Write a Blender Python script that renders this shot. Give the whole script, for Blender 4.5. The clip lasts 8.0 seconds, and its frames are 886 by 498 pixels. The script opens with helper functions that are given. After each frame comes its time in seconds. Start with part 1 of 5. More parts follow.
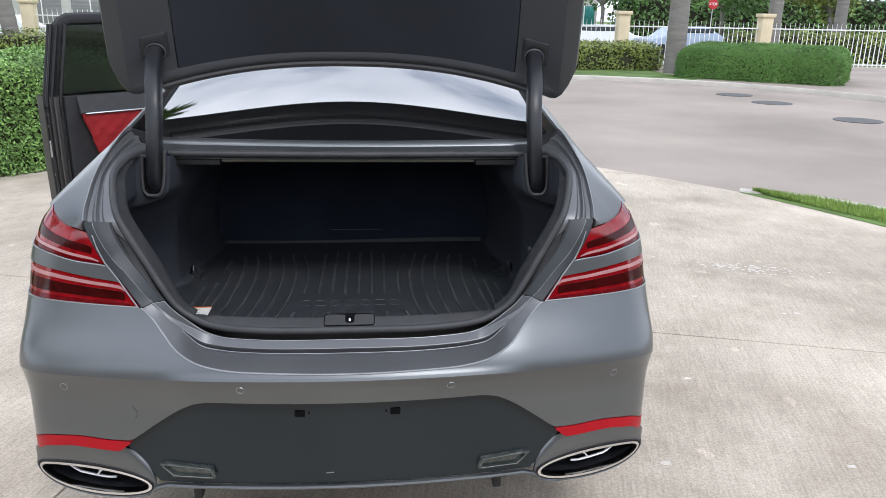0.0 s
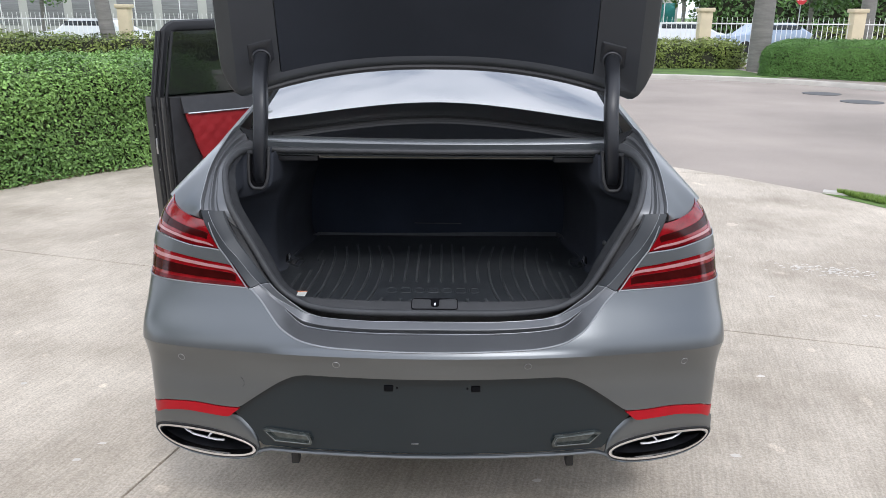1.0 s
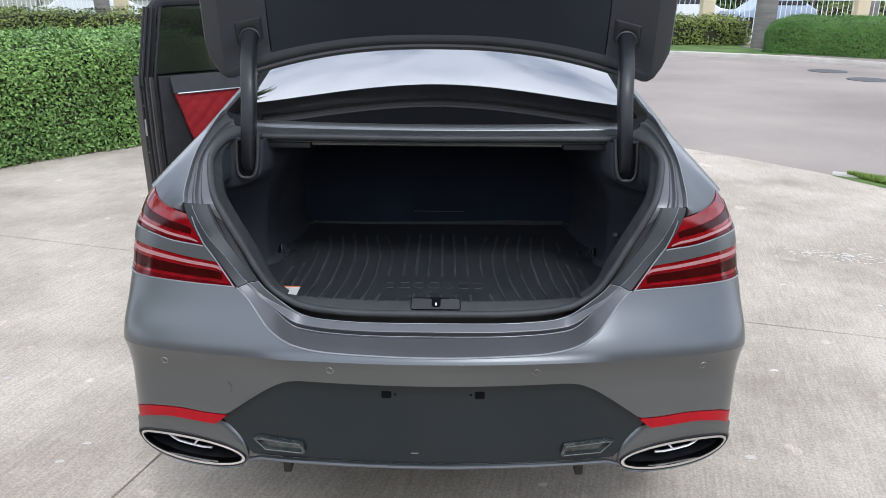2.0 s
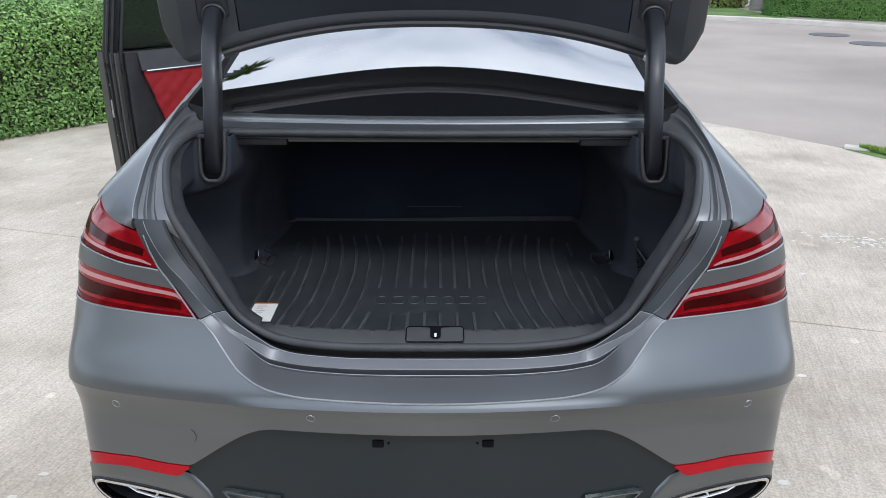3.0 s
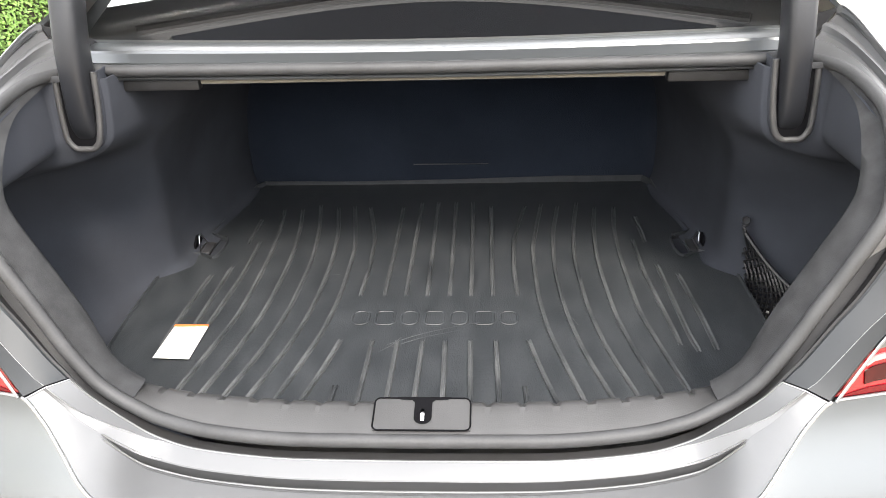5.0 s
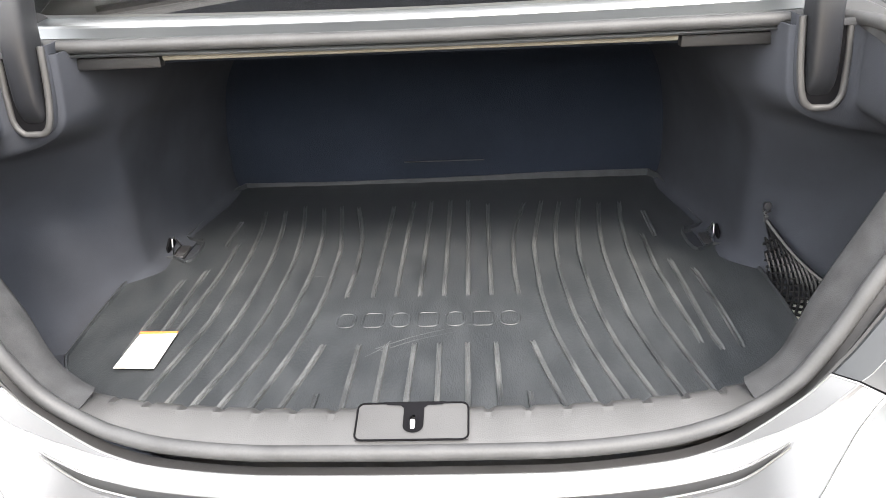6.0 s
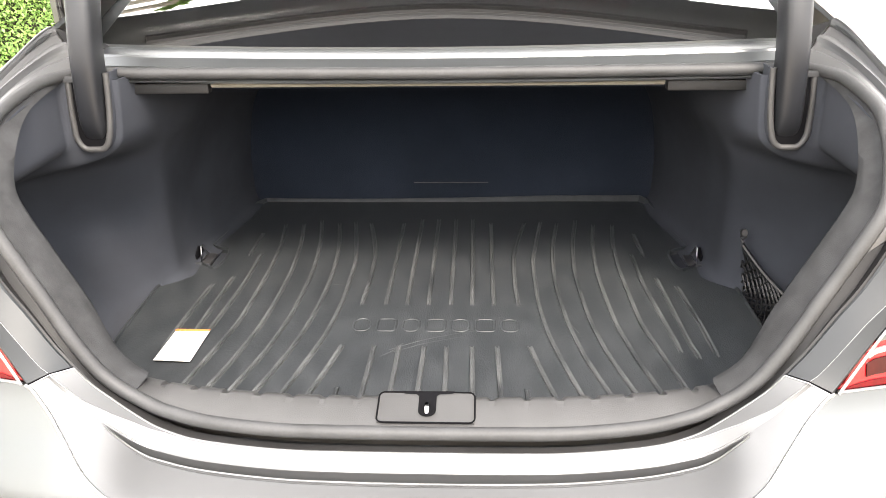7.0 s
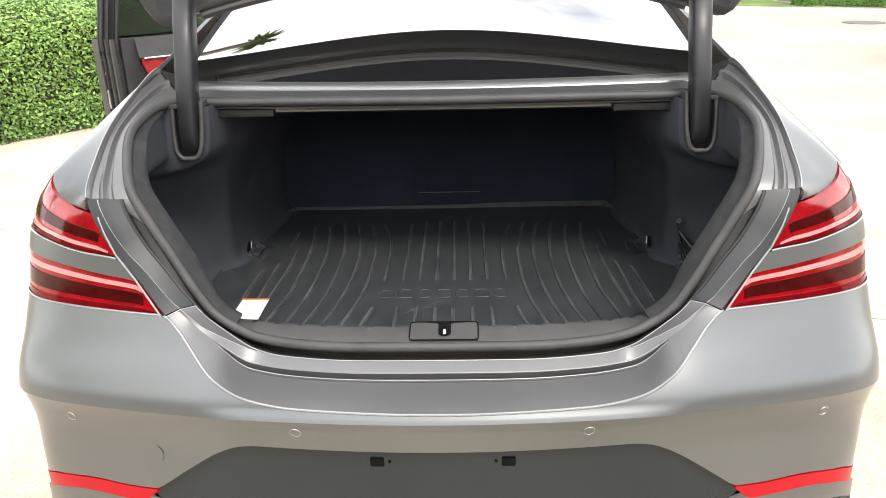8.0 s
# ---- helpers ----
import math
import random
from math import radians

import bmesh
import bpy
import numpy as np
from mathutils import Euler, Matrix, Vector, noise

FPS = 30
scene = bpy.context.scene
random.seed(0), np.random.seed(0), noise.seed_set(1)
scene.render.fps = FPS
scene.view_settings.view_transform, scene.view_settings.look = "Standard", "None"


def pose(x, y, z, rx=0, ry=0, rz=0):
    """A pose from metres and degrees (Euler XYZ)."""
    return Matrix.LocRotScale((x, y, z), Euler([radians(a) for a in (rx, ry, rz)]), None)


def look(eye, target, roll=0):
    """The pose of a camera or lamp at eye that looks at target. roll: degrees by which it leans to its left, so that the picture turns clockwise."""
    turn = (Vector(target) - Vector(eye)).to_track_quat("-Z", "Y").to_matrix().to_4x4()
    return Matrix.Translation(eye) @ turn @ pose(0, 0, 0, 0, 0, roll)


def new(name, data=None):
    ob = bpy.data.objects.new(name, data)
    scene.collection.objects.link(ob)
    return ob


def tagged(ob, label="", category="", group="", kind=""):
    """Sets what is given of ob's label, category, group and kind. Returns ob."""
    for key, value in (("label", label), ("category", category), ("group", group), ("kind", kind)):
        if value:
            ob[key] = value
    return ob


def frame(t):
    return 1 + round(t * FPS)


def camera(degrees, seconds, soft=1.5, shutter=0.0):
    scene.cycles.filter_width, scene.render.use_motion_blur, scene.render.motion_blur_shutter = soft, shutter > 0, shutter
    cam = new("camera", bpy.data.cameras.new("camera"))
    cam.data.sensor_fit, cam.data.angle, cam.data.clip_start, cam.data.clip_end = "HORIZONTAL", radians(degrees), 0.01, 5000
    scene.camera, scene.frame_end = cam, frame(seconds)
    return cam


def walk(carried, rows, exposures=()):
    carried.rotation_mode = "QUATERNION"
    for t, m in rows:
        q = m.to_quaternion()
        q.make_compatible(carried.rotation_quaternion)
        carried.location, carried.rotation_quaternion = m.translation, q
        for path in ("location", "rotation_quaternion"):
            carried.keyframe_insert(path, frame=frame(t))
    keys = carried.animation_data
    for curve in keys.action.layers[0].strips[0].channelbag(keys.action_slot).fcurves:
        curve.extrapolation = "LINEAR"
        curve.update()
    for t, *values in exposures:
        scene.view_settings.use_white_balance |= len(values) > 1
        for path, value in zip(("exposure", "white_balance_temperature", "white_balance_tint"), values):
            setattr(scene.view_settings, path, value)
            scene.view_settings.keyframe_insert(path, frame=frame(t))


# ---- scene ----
cam = camera(61.3, 8.0, soft=0.85)
PATH = [
    (0, (0.074, -1.802, 1.619), (0.26, 0.099, 1.026), 1.1),
    (0.5, (0.056, -1.923, 1.646), (0.107, -0.008, 1.073), 0.8),
    (1, (0.036, -1.965, 1.642), (0.03, -0.057, 1.045), 0.4),
    (2.5, (0.021, -1.625, 1.652), (0.021, 0.252, 0.962), 0.6),
    (3, (0.007, -1.432, 1.664), (0.025, 0.425, 0.922), 0.3),
    (3.5, (0.034, -1.203, 1.664), (0.01, 0.62, 0.844), -0.1),
    (4, (0.073, -0.961, 1.647), (0.002, 0.826, 0.75), -0.9),
    (4.5, (0.094, -0.78, 1.587), (-0.008, 0.985, 0.652), -1.3),
    (6, (0.097, -0.55, 1.388), (-0.006, 1.249, 0.519), -2.9),
    (6.5, (0.089, -0.569, 1.4), (-0.001, 1.234, 0.541), -1.8),
    (7, (0.077, -0.697, 1.444), (-0.013, 1.124, 0.623), -1.0),
    (7.5, (0.058, -0.931, 1.485), (-0.015, 0.919, 0.727), -0.7),
    (8, (0.043, -1.178, 1.511), (-0.007, 0.682, 0.778), -1.3),
]
walk(cam, [(t, look(eye, target, roll)) for t, eye, target, roll in PATH],
     exposures=[(0, 0.62, 6050, 13), (1, 0.59, 6050, 13), (2.5, 0.56, 5820, 12), (3.5, 0.78, 5850, 10), (4, 1.3, 6100, 10), (4.5, 1.97, 6800, 12), (6, 3.05, 7000, 12),
                (6.5, 3.1, 7000, 12), (7, 2.88, 7300, 13), (7.5, 2.25, 7300, 13), (8, 1.68, 7050, 12)])

# ---- light ----
G = -0.04                      # height of the ground
world = bpy.data.worlds.new("sky")
scene.world = world
world.use_nodes = True
wn, wl = world.node_tree.nodes, world.node_tree.links
wn.clear()
w_out = wn.new("ShaderNodeOutputWorld")
w_bg = wn.new("ShaderNodeBackground")
w_sky = wn.new("ShaderNodeTexSky")
w_sky.sky_type, w_sky.sun_disc = "NISHITA", False
w_sky.sun_elevation, w_sky.sun_rotation = radians(51), radians(201)
w_co = wn.new("ShaderNodeTexCoord")
w_map = wn.new("ShaderNodeMapping")
w_map.inputs["Scale"].default_value = (1.6, 1.6, 2.6)
w_map.inputs["Location"].default_value = (0.35, 0.1, 0.0)
w_noise = wn.new("ShaderNodeTexNoise")
w_noise.inputs["Scale"].default_value, w_noise.inputs["Detail"].default_value = 1.7, 7
w_ramp = wn.new("ShaderNodeValToRGB")
w_ramp.color_ramp.elements[0].position, w_ramp.color_ramp.elements[1].position = 0.31, 0.46
w_cloud = wn.new("ShaderNodeValToRGB")
w_cloud.color_ramp.elements[0].color, w_cloud.color_ramp.elements[1].color = (4.6, 5.0, 5.6, 1), (9.5, 9.6, 9.7, 1)
w_cloud.color_ramp.elements[0].position, w_cloud.color_ramp.elements[1].position = 0.38, 0.68
w_mix = wn.new("ShaderNodeMix")
w_mix.data_type = "RGBA"
wl.new(w_co.outputs["Generated"], w_map.inputs["Vector"])
wl.new(w_map.outputs["Vector"], w_noise.inputs["Vector"])
wl.new(w_noise.outputs["Fac"], w_ramp.inputs["Fac"])
wl.new(w_noise.outputs["Fac"], w_cloud.inputs["Fac"])
wl.new(w_ramp.outputs["Color"], w_mix.inputs["Factor"])
wl.new(w_sky.outputs["Color"], w_mix.inputs["A"])
wl.new(w_cloud.outputs["Color"], w_mix.inputs["B"])
wl.new(w_mix.outputs["Result"], w_bg.inputs["Color"])
wl.new(w_bg.outputs["Background"], w_out.inputs["Surface"])
w_bg.inputs["Strength"].default_value = 0.145

sun_data = bpy.data.lights.new("sun", "SUN")
sun_data.energy, sun_data.angle, sun_data.color = 1.0, radians(14), (1.0, 0.96, 0.9)
sun = new("sun", sun_data)
sun.matrix_world = look((5, -13, 17), (0, 0, 0))


# ---- materials ----
def material(name, colour, rough=0.5, metal=0.0, vary=0.12, scale=8.0, fine=60.0, bump=0.0, coat=0.0, second=None, patch=None,
             rough_vary=0.08, spec=0.5, island=0.0, stretch=None, coat_rough=0.04):
    """A surface with a broad and a fine variation of its colour and roughness, and a fine relief."""
    m = bpy.data.materials.new(name)
    m.use_nodes = True
    n, l = m.node_tree.nodes, m.node_tree.links
    bsdf = n["Principled BSDF"]
    co = n.new("ShaderNodeTexCoord")
    vec = co.outputs["Object"]
    if stretch:
        mp = n.new("ShaderNodeMapping")
        mp.inputs["Scale"].default_value = stretch
        l.new(vec, mp.inputs["Vector"])
        vec = mp.outputs["Vector"]
    a, b = n.new("ShaderNodeTexNoise"), n.new("ShaderNodeTexNoise")
    a.inputs["Scale"].default_value, a.inputs["Detail"].default_value = scale, 4
    b.inputs["Scale"].default_value, b.inputs["Detail"].default_value = fine, 3
    l.new(vec, a.inputs["Vector"])
    l.new(vec, b.inputs["Vector"])
    mix = n.new("ShaderNodeMix")
    mix.data_type = "RGBA"
    lo = [c * (1 - vary) for c in colour]
    hi = second or [min(1, c * (1 + vary)) for c in colour]
    mix.inputs["A"].default_value, mix.inputs["B"].default_value = (*lo, 1), (*hi, 1)
    ramp = n.new("ShaderNodeValToRGB")
    ramp.color_ramp.elements[0].position, ramp.color_ramp.elements[1].position = patch or (0.32, 0.68)
    l.new(a.outputs["Fac"], ramp.inputs["Fac"])
    l.new(ramp.outputs["Color"], mix.inputs["Factor"])
    grain = n.new("ShaderNodeMix")
    grain.data_type, grain.blend_type = "RGBA", "MULTIPLY"
    grain.inputs["Factor"].default_value = 1.0
    g_map = n.new("ShaderNodeMapRange")
    g_map.inputs["To Min"].default_value, g_map.inputs["To Max"].default_value = 1 - vary, 1 + vary
    l.new(b.outputs["Fac"], g_map.inputs["Value"])
    l.new(mix.outputs["Result"], grain.inputs["A"])
    l.new(g_map.outputs["Result"], grain.inputs["B"])
    last = grain.outputs["Result"]
    if island:
        geo = n.new("ShaderNodeNewGeometry")
        i_map = n.new("ShaderNodeMapRange")
        i_map.inputs["To Min"].default_value, i_map.inputs["To Max"].default_value = 1 - island, 1 + island
        l.new(geo.outputs["Random Per Island"], i_map.inputs["Value"])
        more = n.new("ShaderNodeMix")
        more.data_type, more.blend_type = "RGBA", "MULTIPLY"
        more.inputs["Factor"].default_value = 1.0
        l.new(last, more.inputs["A"])
        l.new(i_map.outputs["Result"], more.inputs["B"])
        last = more.outputs["Result"]
    l.new(last, bsdf.inputs["Base Color"])
    r_map = n.new("ShaderNodeMapRange")
    r_map.inputs["To Min"].default_value, r_map.inputs["To Max"].default_value = max(0.02, rough - rough_vary), min(1, rough + rough_vary)
    l.new(a.outputs["Fac"], r_map.inputs["Value"])
    l.new(r_map.outputs["Result"], bsdf.inputs["Roughness"])
    bsdf.inputs["Metallic"].default_value = metal
    bsdf.inputs["Specular IOR Level"].default_value = spec
    bsdf.inputs["Coat Weight"].default_value = coat
    bsdf.inputs["Coat Roughness"].default_value = coat_rough
    if bump:
        bp = n.new("ShaderNodeBump")
        bp.inputs["Strength"].default_value, bp.inputs["Distance"].default_value = bump, 0.01
        l.new(b.outputs["Fac"], bp.inputs["Height"])
        l.new(bp.outputs["Normal"], bsdf.inputs["Normal"])
    return m


def glass(name, tint, rough=0.0, ior=1.5):
    m = bpy.data.materials.new(name)
    m.use_nodes = True
    bsdf = m.node_tree.nodes["Principled BSDF"]
    bsdf.inputs["Base Color"].default_value = (*tint, 1)
    bsdf.inputs["Transmission Weight"].default_value = 1.0
    bsdf.inputs["Roughness"].default_value = rough
    bsdf.inputs["IOR"].default_value = ior
    return m


PAINT = material("matte_grey_paint", (0.126, 0.135, 0.139), 0.33, 0.8, vary=0.03, scale=3, fine=900, rough_vary=0.03, coat=0.7, coat_rough=0.3)
DOOR_PAINT = material("door_paint", (0.10, 0.097, 0.093), 0.4, 0.5, vary=0.06, scale=4, fine=500)
# Two tones of the lid's paint: deep shade inside, lighter at the flange.
LID_SHADE = material("lid_paint_deep_shade", (0.028, 0.030, 0.034), 0.7, 0.0, vary=0.08, scale=6, fine=500)
LID_PAINT_DIM = material("lid_paint_dim", (0.040, 0.043, 0.045), 0.45, 0.2, vary=0.05, scale=4, fine=500)
# Much paler copy of the paint, for highlights drawn along edges and creases.
EDGE_GLINT = material("edge_glint", (0.34, 0.345, 0.35), 0.3, 0.8, vary=0.03, scale=3, fine=900)
EDGE_PAINT = material("load_edge_paint", (0.142, 0.145, 0.149), 0.42, 0.55, vary=0.04, scale=3, fine=700)
# Body paint darkened in its colour for the dim reflections on the jamb.
JAMB_SHADED = material("jamb_paint_shaded", (0.027, 0.030, 0.033), 0.46, 0.3, vary=0.05, scale=5, fine=400)
# Gloss grey paint with the dark greenish reflections put into its colour.
GLOSS_DARKENED = material("gloss_paint_darkened", (0.010, 0.0155, 0.0185), 0.2, 0.0, vary=0.04, scale=4, fine=300, rough_vary=0.03, spec=0.4)
CLEAR_LENS = material("clear_lens", (0.075, 0.085, 0.08), 0.1, 0.5, vary=0.35, scale=40, fine=160, coat=0.4)
LENS_RIM = material("pale_lens_rim", (0.22, 0.24, 0.24), 0.2, 0.6, vary=0.1)
FOAM = material("pale_foam", (0.15, 0.138, 0.11), 0.9, vary=0.1, scale=20, fine=200)
BAFFLE = material("dull_steel", (0.66, 0.66, 0.66), 0.4, 0.4, vary=0.15, scale=30, fine=200)
RUBBER = material("black_rubber", (0.011, 0.011, 0.012), 0.55, vary=0.2, scale=20, fine=300, bump=0.05)
ARM = material("black_hinge_cover", (0.014, 0.015, 0.018), 0.42, vary=0.1, scale=12, fine=400, bump=0.04)
HOLE = material("dark_cavity", (0.004, 0.004, 0.005), 0.9, vary=0.1, spec=0.1)
BORE = material("sooty_steel", (0.035, 0.036, 0.042), 0.38, 0.6, vary=0.3, scale=25, fine=200)
SEAL = material("seal_rubber", (0.041, 0.042, 0.044), 0.6, vary=0.2, scale=20, fine=300, bump=0.05)
PLASTIC = material("black_plastic", (0.03, 0.03, 0.032), 0.5, vary=0.15, scale=15, fine=500, bump=0.08)
SILL = material("grey_sill_plastic", (0.052, 0.052, 0.053), 0.48, vary=0.12, scale=12, fine=700, bump=0.1)
FELT_PALE = material("grey_felt", (0.040, 0.041, 0.043), 0.95, vary=0.22, scale=30, fine=620, bump=0.14, spec=0.1)
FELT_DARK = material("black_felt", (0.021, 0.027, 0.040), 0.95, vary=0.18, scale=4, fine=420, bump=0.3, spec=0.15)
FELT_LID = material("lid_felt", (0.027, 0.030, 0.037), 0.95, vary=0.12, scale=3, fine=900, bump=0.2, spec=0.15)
FELT = material("charcoal_felt", (0.044, 0.048, 0.058), 0.95, vary=0.2, scale=5, fine=620, bump=0.12, spec=0.15)
MAT = material("rubber_mat", (0.032, 0.036, 0.040), 0.5, vary=0.22, scale=14, fine=200, stretch=(2.0, 0.8, 1), bump=0.16, second=(0.043, 0.047, 0.051), patch=(0.36, 0.74), rough_vary=0.04)
MAT_WORN = material("worn_rubber_rib", (0.044, 0.048, 0.052), 0.45, vary=0.3, scale=9, fine=170, bump=0.12, second=(0.108, 0.112, 0.114), patch=(0.34, 0.74))
CHROME = material("chrome", (0.75, 0.75, 0.76), 0.12, 1.0, vary=0.03)
STEEL = material("bare_steel", (0.45, 0.45, 0.46), 0.35, 1.0, vary=0.1)
LENS = material("red_lens", (0.20, 0.001, 0.004), 0.08, vary=0.25, scale=25, fine=200, coat=0.5, spec=0.5)
LENS_DARK = material("dark_red_lens", (0.10, 0.001, 0.003), 0.08, vary=0.2, scale=40, fine=200, coat=0.0, spec=0.3)
LENS_SMOKE = material("smoked_lens", (0.034, 0.002, 0.002), 0.08, vary=0.2, scale=30, fine=160, coat=0.0, spec=0.3)
LENS_BAR = material("pale_light_guide", (0.40, 0.19, 0.19), 0.2, vary=0.06, scale=20, fine=200, coat=0.6)
RED_STRIP = material("red_reflector", (0.34, 0.0015, 0.008), 0.35, vary=0.08, scale=20, fine=400, coat=0.0, spec=0.25)
RED_LEATHER = material("red_leather", (0.33, 0.018, 0.022), 0.5, vary=0.12, scale=10, fine=300, bump=0.15)
TYRE = material("tyre_rubber", (0.02, 0.02, 0.02), 0.8, vary=0.2, scale=12, fine=200, bump=0.2)
TINT = glass("tinted_glass", (0.035, 0.038, 0.038), ior=4.8)   # ior set far above glass to brighten the sky's reflection
CLEAR = glass("dark_clear_glass", (0.068, 0.076, 0.072), ior=1.28)


# ---- mesh tools ----
def link(name, bm, mat, parent=None, label="", sharp=38):
    me = bpy.data.meshes.new(name)
    bmesh.ops.recalc_face_normals(bm, faces=bm.faces)
    bm.to_mesh(me)
    bm.free()
    me.materials.append(mat)
    me.polygons.foreach_set("use_smooth", [True] * len(me.polygons))
    me.set_sharp_from_angle(angle=radians(sharp))
    ob = new(name, me)
    ob.parent = parent
    return tagged(ob, label)


def part(name, bm, mat, parent, label="", sharp=38):
    return link(name, bm, mat, parent, label, sharp)


def holder(name, x=0, y=0, z=0):
    ob = new(name)
    ob.location = (x, y, z)
    return ob


def spline(keys):
    """A smooth curve through (t, value...) keys, without overshoot at flat stretches."""
    t = np.array([k[0] for k in keys], float)
    v = np.array([k[1:] for k in keys], float)
    d = np.diff(v, axis=0) / np.diff(t)[:, None]
    m = np.zeros_like(v)
    m[0], m[-1] = d[0], d[-1]
    for i in range(1, len(t) - 1):
        same = d[i - 1] * d[i] > 0
        m[i] = np.where(same, 2 * d[i - 1] * d[i] / np.where(same, d[i - 1] + d[i], 1), 0)

    def at(q):
        q = min(max(q, t[0]), t[-1])
        i = min(max(int(np.searchsorted(t, q)) - 1, 0), len(t) - 2)
        h = t[i + 1] - t[i]
        w = (q - t[i]) / h
        r = ((2 * w**3 - 3 * w**2 + 1) * v[i] + (w**3 - 2 * w**2 + w) * h * m[i] + (3 * w**2 - 2 * w**3) * v[i + 1] + (w**3 - w**2) * h * m[i + 1])
        return r if len(r) > 1 else float(r[0])
    return at


def sheet(rows, thick=0.0, away=None, closed=False, bm=None):
    """A grid of points as a sheet; with thick it becomes a plate, thickened towards the point away, or along its own normals."""
    bm = bm or bmesh.new()
    R, C = len(rows), len(rows[0])
    P = np.array(rows, float)
    du = np.gradient(P, axis=0)
    dv = np.gradient(P, axis=1)
    N = np.cross(du, dv)
    N /= np.linalg.norm(N, axis=2, keepdims=True) + 1e-9
    if away is not None and np.sum((np.array(away) - P) * N) < 0:
        N = -N
    top = [[bm.verts.new(P[i, j]) for j in range(C)] for i in range(R)]
    jn = C if closed else C - 1

    def faces(g, flip=False):
        for i in range(R - 1):
            for j in range(jn):
                q = [g[i][j], g[i][(j + 1) % C], g[i + 1][(j + 1) % C], g[i + 1][j]]
                bm.faces.new(q[::-1] if flip else q)
    faces(top)
    if thick:
        Q = P + N * thick
        low = [[bm.verts.new(Q[i, j]) for j in range(C)] for i in range(R)]
        faces(low, True)
        for i in range(R - 1):
            if not closed:
                bm.faces.new((top[i][0], top[i + 1][0], low[i + 1][0], low[i][0]))
                bm.faces.new((top[i][-1], low[i][-1], low[i + 1][-1], top[i + 1][-1]))
        for j in range(jn):
            k = (j + 1) % C
            bm.faces.new((top[0][j], low[0][j], low[0][k], top[0][k]))
            bm.faces.new((top[-1][j], top[-1][k], low[-1][k], low[-1][j]))
    return bm


def tube(points, radius, sides=8, closed=False, bm=None, flat=1.0, up=(0, 0, 1)):
    """A round (or flattened) bar along points. radius may be a list."""
    bm = bm or bmesh.new()
    P = [Vector(p) for p in points]
    n = len(P)
    rings = []
    for i, p in enumerate(P):
        a, b = (P[(i - 1) % n], P[(i + 1) % n]) if closed else (P[max(i - 1, 0)], P[min(i + 1, n - 1)])
        t = (b - a).normalized()
        side = t.cross(Vector(up))
        side = side.normalized() if side.length > 1e-4 else t.orthogonal().normalized()
        over = side.cross(t).normalized()
        r = radius[i] if isinstance(radius, (list, tuple)) else radius
        rings.append([bm.verts.new(p + side * (r * math.cos(2 * math.pi * k / sides)) + over * (r * flat * math.sin(2 * math.pi * k / sides))) for k in range(sides)])
    for i in range(n if closed else n - 1):
        a, b = rings[i], rings[(i + 1) % n]
        for k in range(sides):
            bm.faces.new((a[k], a[(k + 1) % sides], b[(k + 1) % sides], b[k]))
    if not closed:
        bm.faces.new(rings[0][::-1])
        bm.faces.new(rings[-1])
    return bm


def box(x0, x1, y0, y1, z0, z1, bevel=0.0, bm=None, m=None, segments=2):
    made = bmesh.new()
    bmesh.ops.create_cube(made, size=1)
    bmesh.ops.transform(made, matrix=Matrix.LocRotScale(((x0 + x1) / 2, (y0 + y1) / 2, (z0 + z1) / 2), None, (x1 - x0, y1 - y0, z1 - z0)), verts=made.verts)
    if bevel:
        bmesh.ops.bevel(made, geom=made.edges[:], offset=bevel, segments=segments, affect="EDGES", profile=0.5)
    if m is not None:
        bmesh.ops.transform(made, matrix=m, verts=made.verts)
    if bm is None:
        return made
    me = bpy.data.meshes.new("scrap")
    made.to_mesh(me)
    made.free()
    bm.from_mesh(me)
    bpy.data.meshes.remove(me)
    return bm


def cylinder(r0, r1, z0, z1, sides=24, bm=None, m=None):
    bm = bm or bmesh.new()
    mm = (m or Matrix()) @ Matrix.Translation((0, 0, (z0 + z1) / 2))
    bmesh.ops.create_cone(bm, cap_ends=True, segments=sides, radius1=r0, radius2=r1, depth=z1 - z0, matrix=mm)
    return bm


def both(p, side):
    return (p[0] * side, p[1], p[2])


def lin(a, b, n):
    return np.linspace(a, b, n)


def ease(a, b, q):
    q = min(1, max(0, (q - a) / (b - a)))
    return q * q * (3 - 2 * q)


# ---- the car: the shape of its outer skin ----
PLAN = [(0, 0), (0.05, 0.0005), (0.1, 0.002), (0.2, 0.008), (0.4, 0.03), (0.6, 0.07), (0.72, 0.1), (0.81, 0.13), (0.865, 0.16), (0.9, 0.2), (0.917, 0.27), (0.925, 0.4),
        (0.927, 0.9), (0.927, 1.8), (0.927, 3.2), (0.915, 3.9), (0.87, 4.3)]
s_keys = [0.0]
for p, q in zip(PLAN, PLAN[1:]):
    s_keys.append(s_keys[-1] + math.dist(p, q))
plan_at = spline([(s, *p) for s, p in zip(s_keys, PLAN)])
BACK_LOW = spline([(0.2, 0.05), (0.30, 0.012), (0.40, 0.0), (0.50, 0.008), (0.60, 0.021), (0.66, 0.012), (0.692, 0.0)])
BACK_HIGH = spline([(0.692, 0.0), (0.713, 0.0065), (0.74, 0.0205), (0.765, 0.039), (0.80, 0.069), (0.825, 0.086), (0.85, 0.098), (0.95, 0.12), (1.07, 0.14), (1.2, 0.19)])


def crease(s):
    """Height of the bumper's crease."""
    return 0.692 - 0.022 * (min(abs(s), 1.1) / 0.95) ** 2


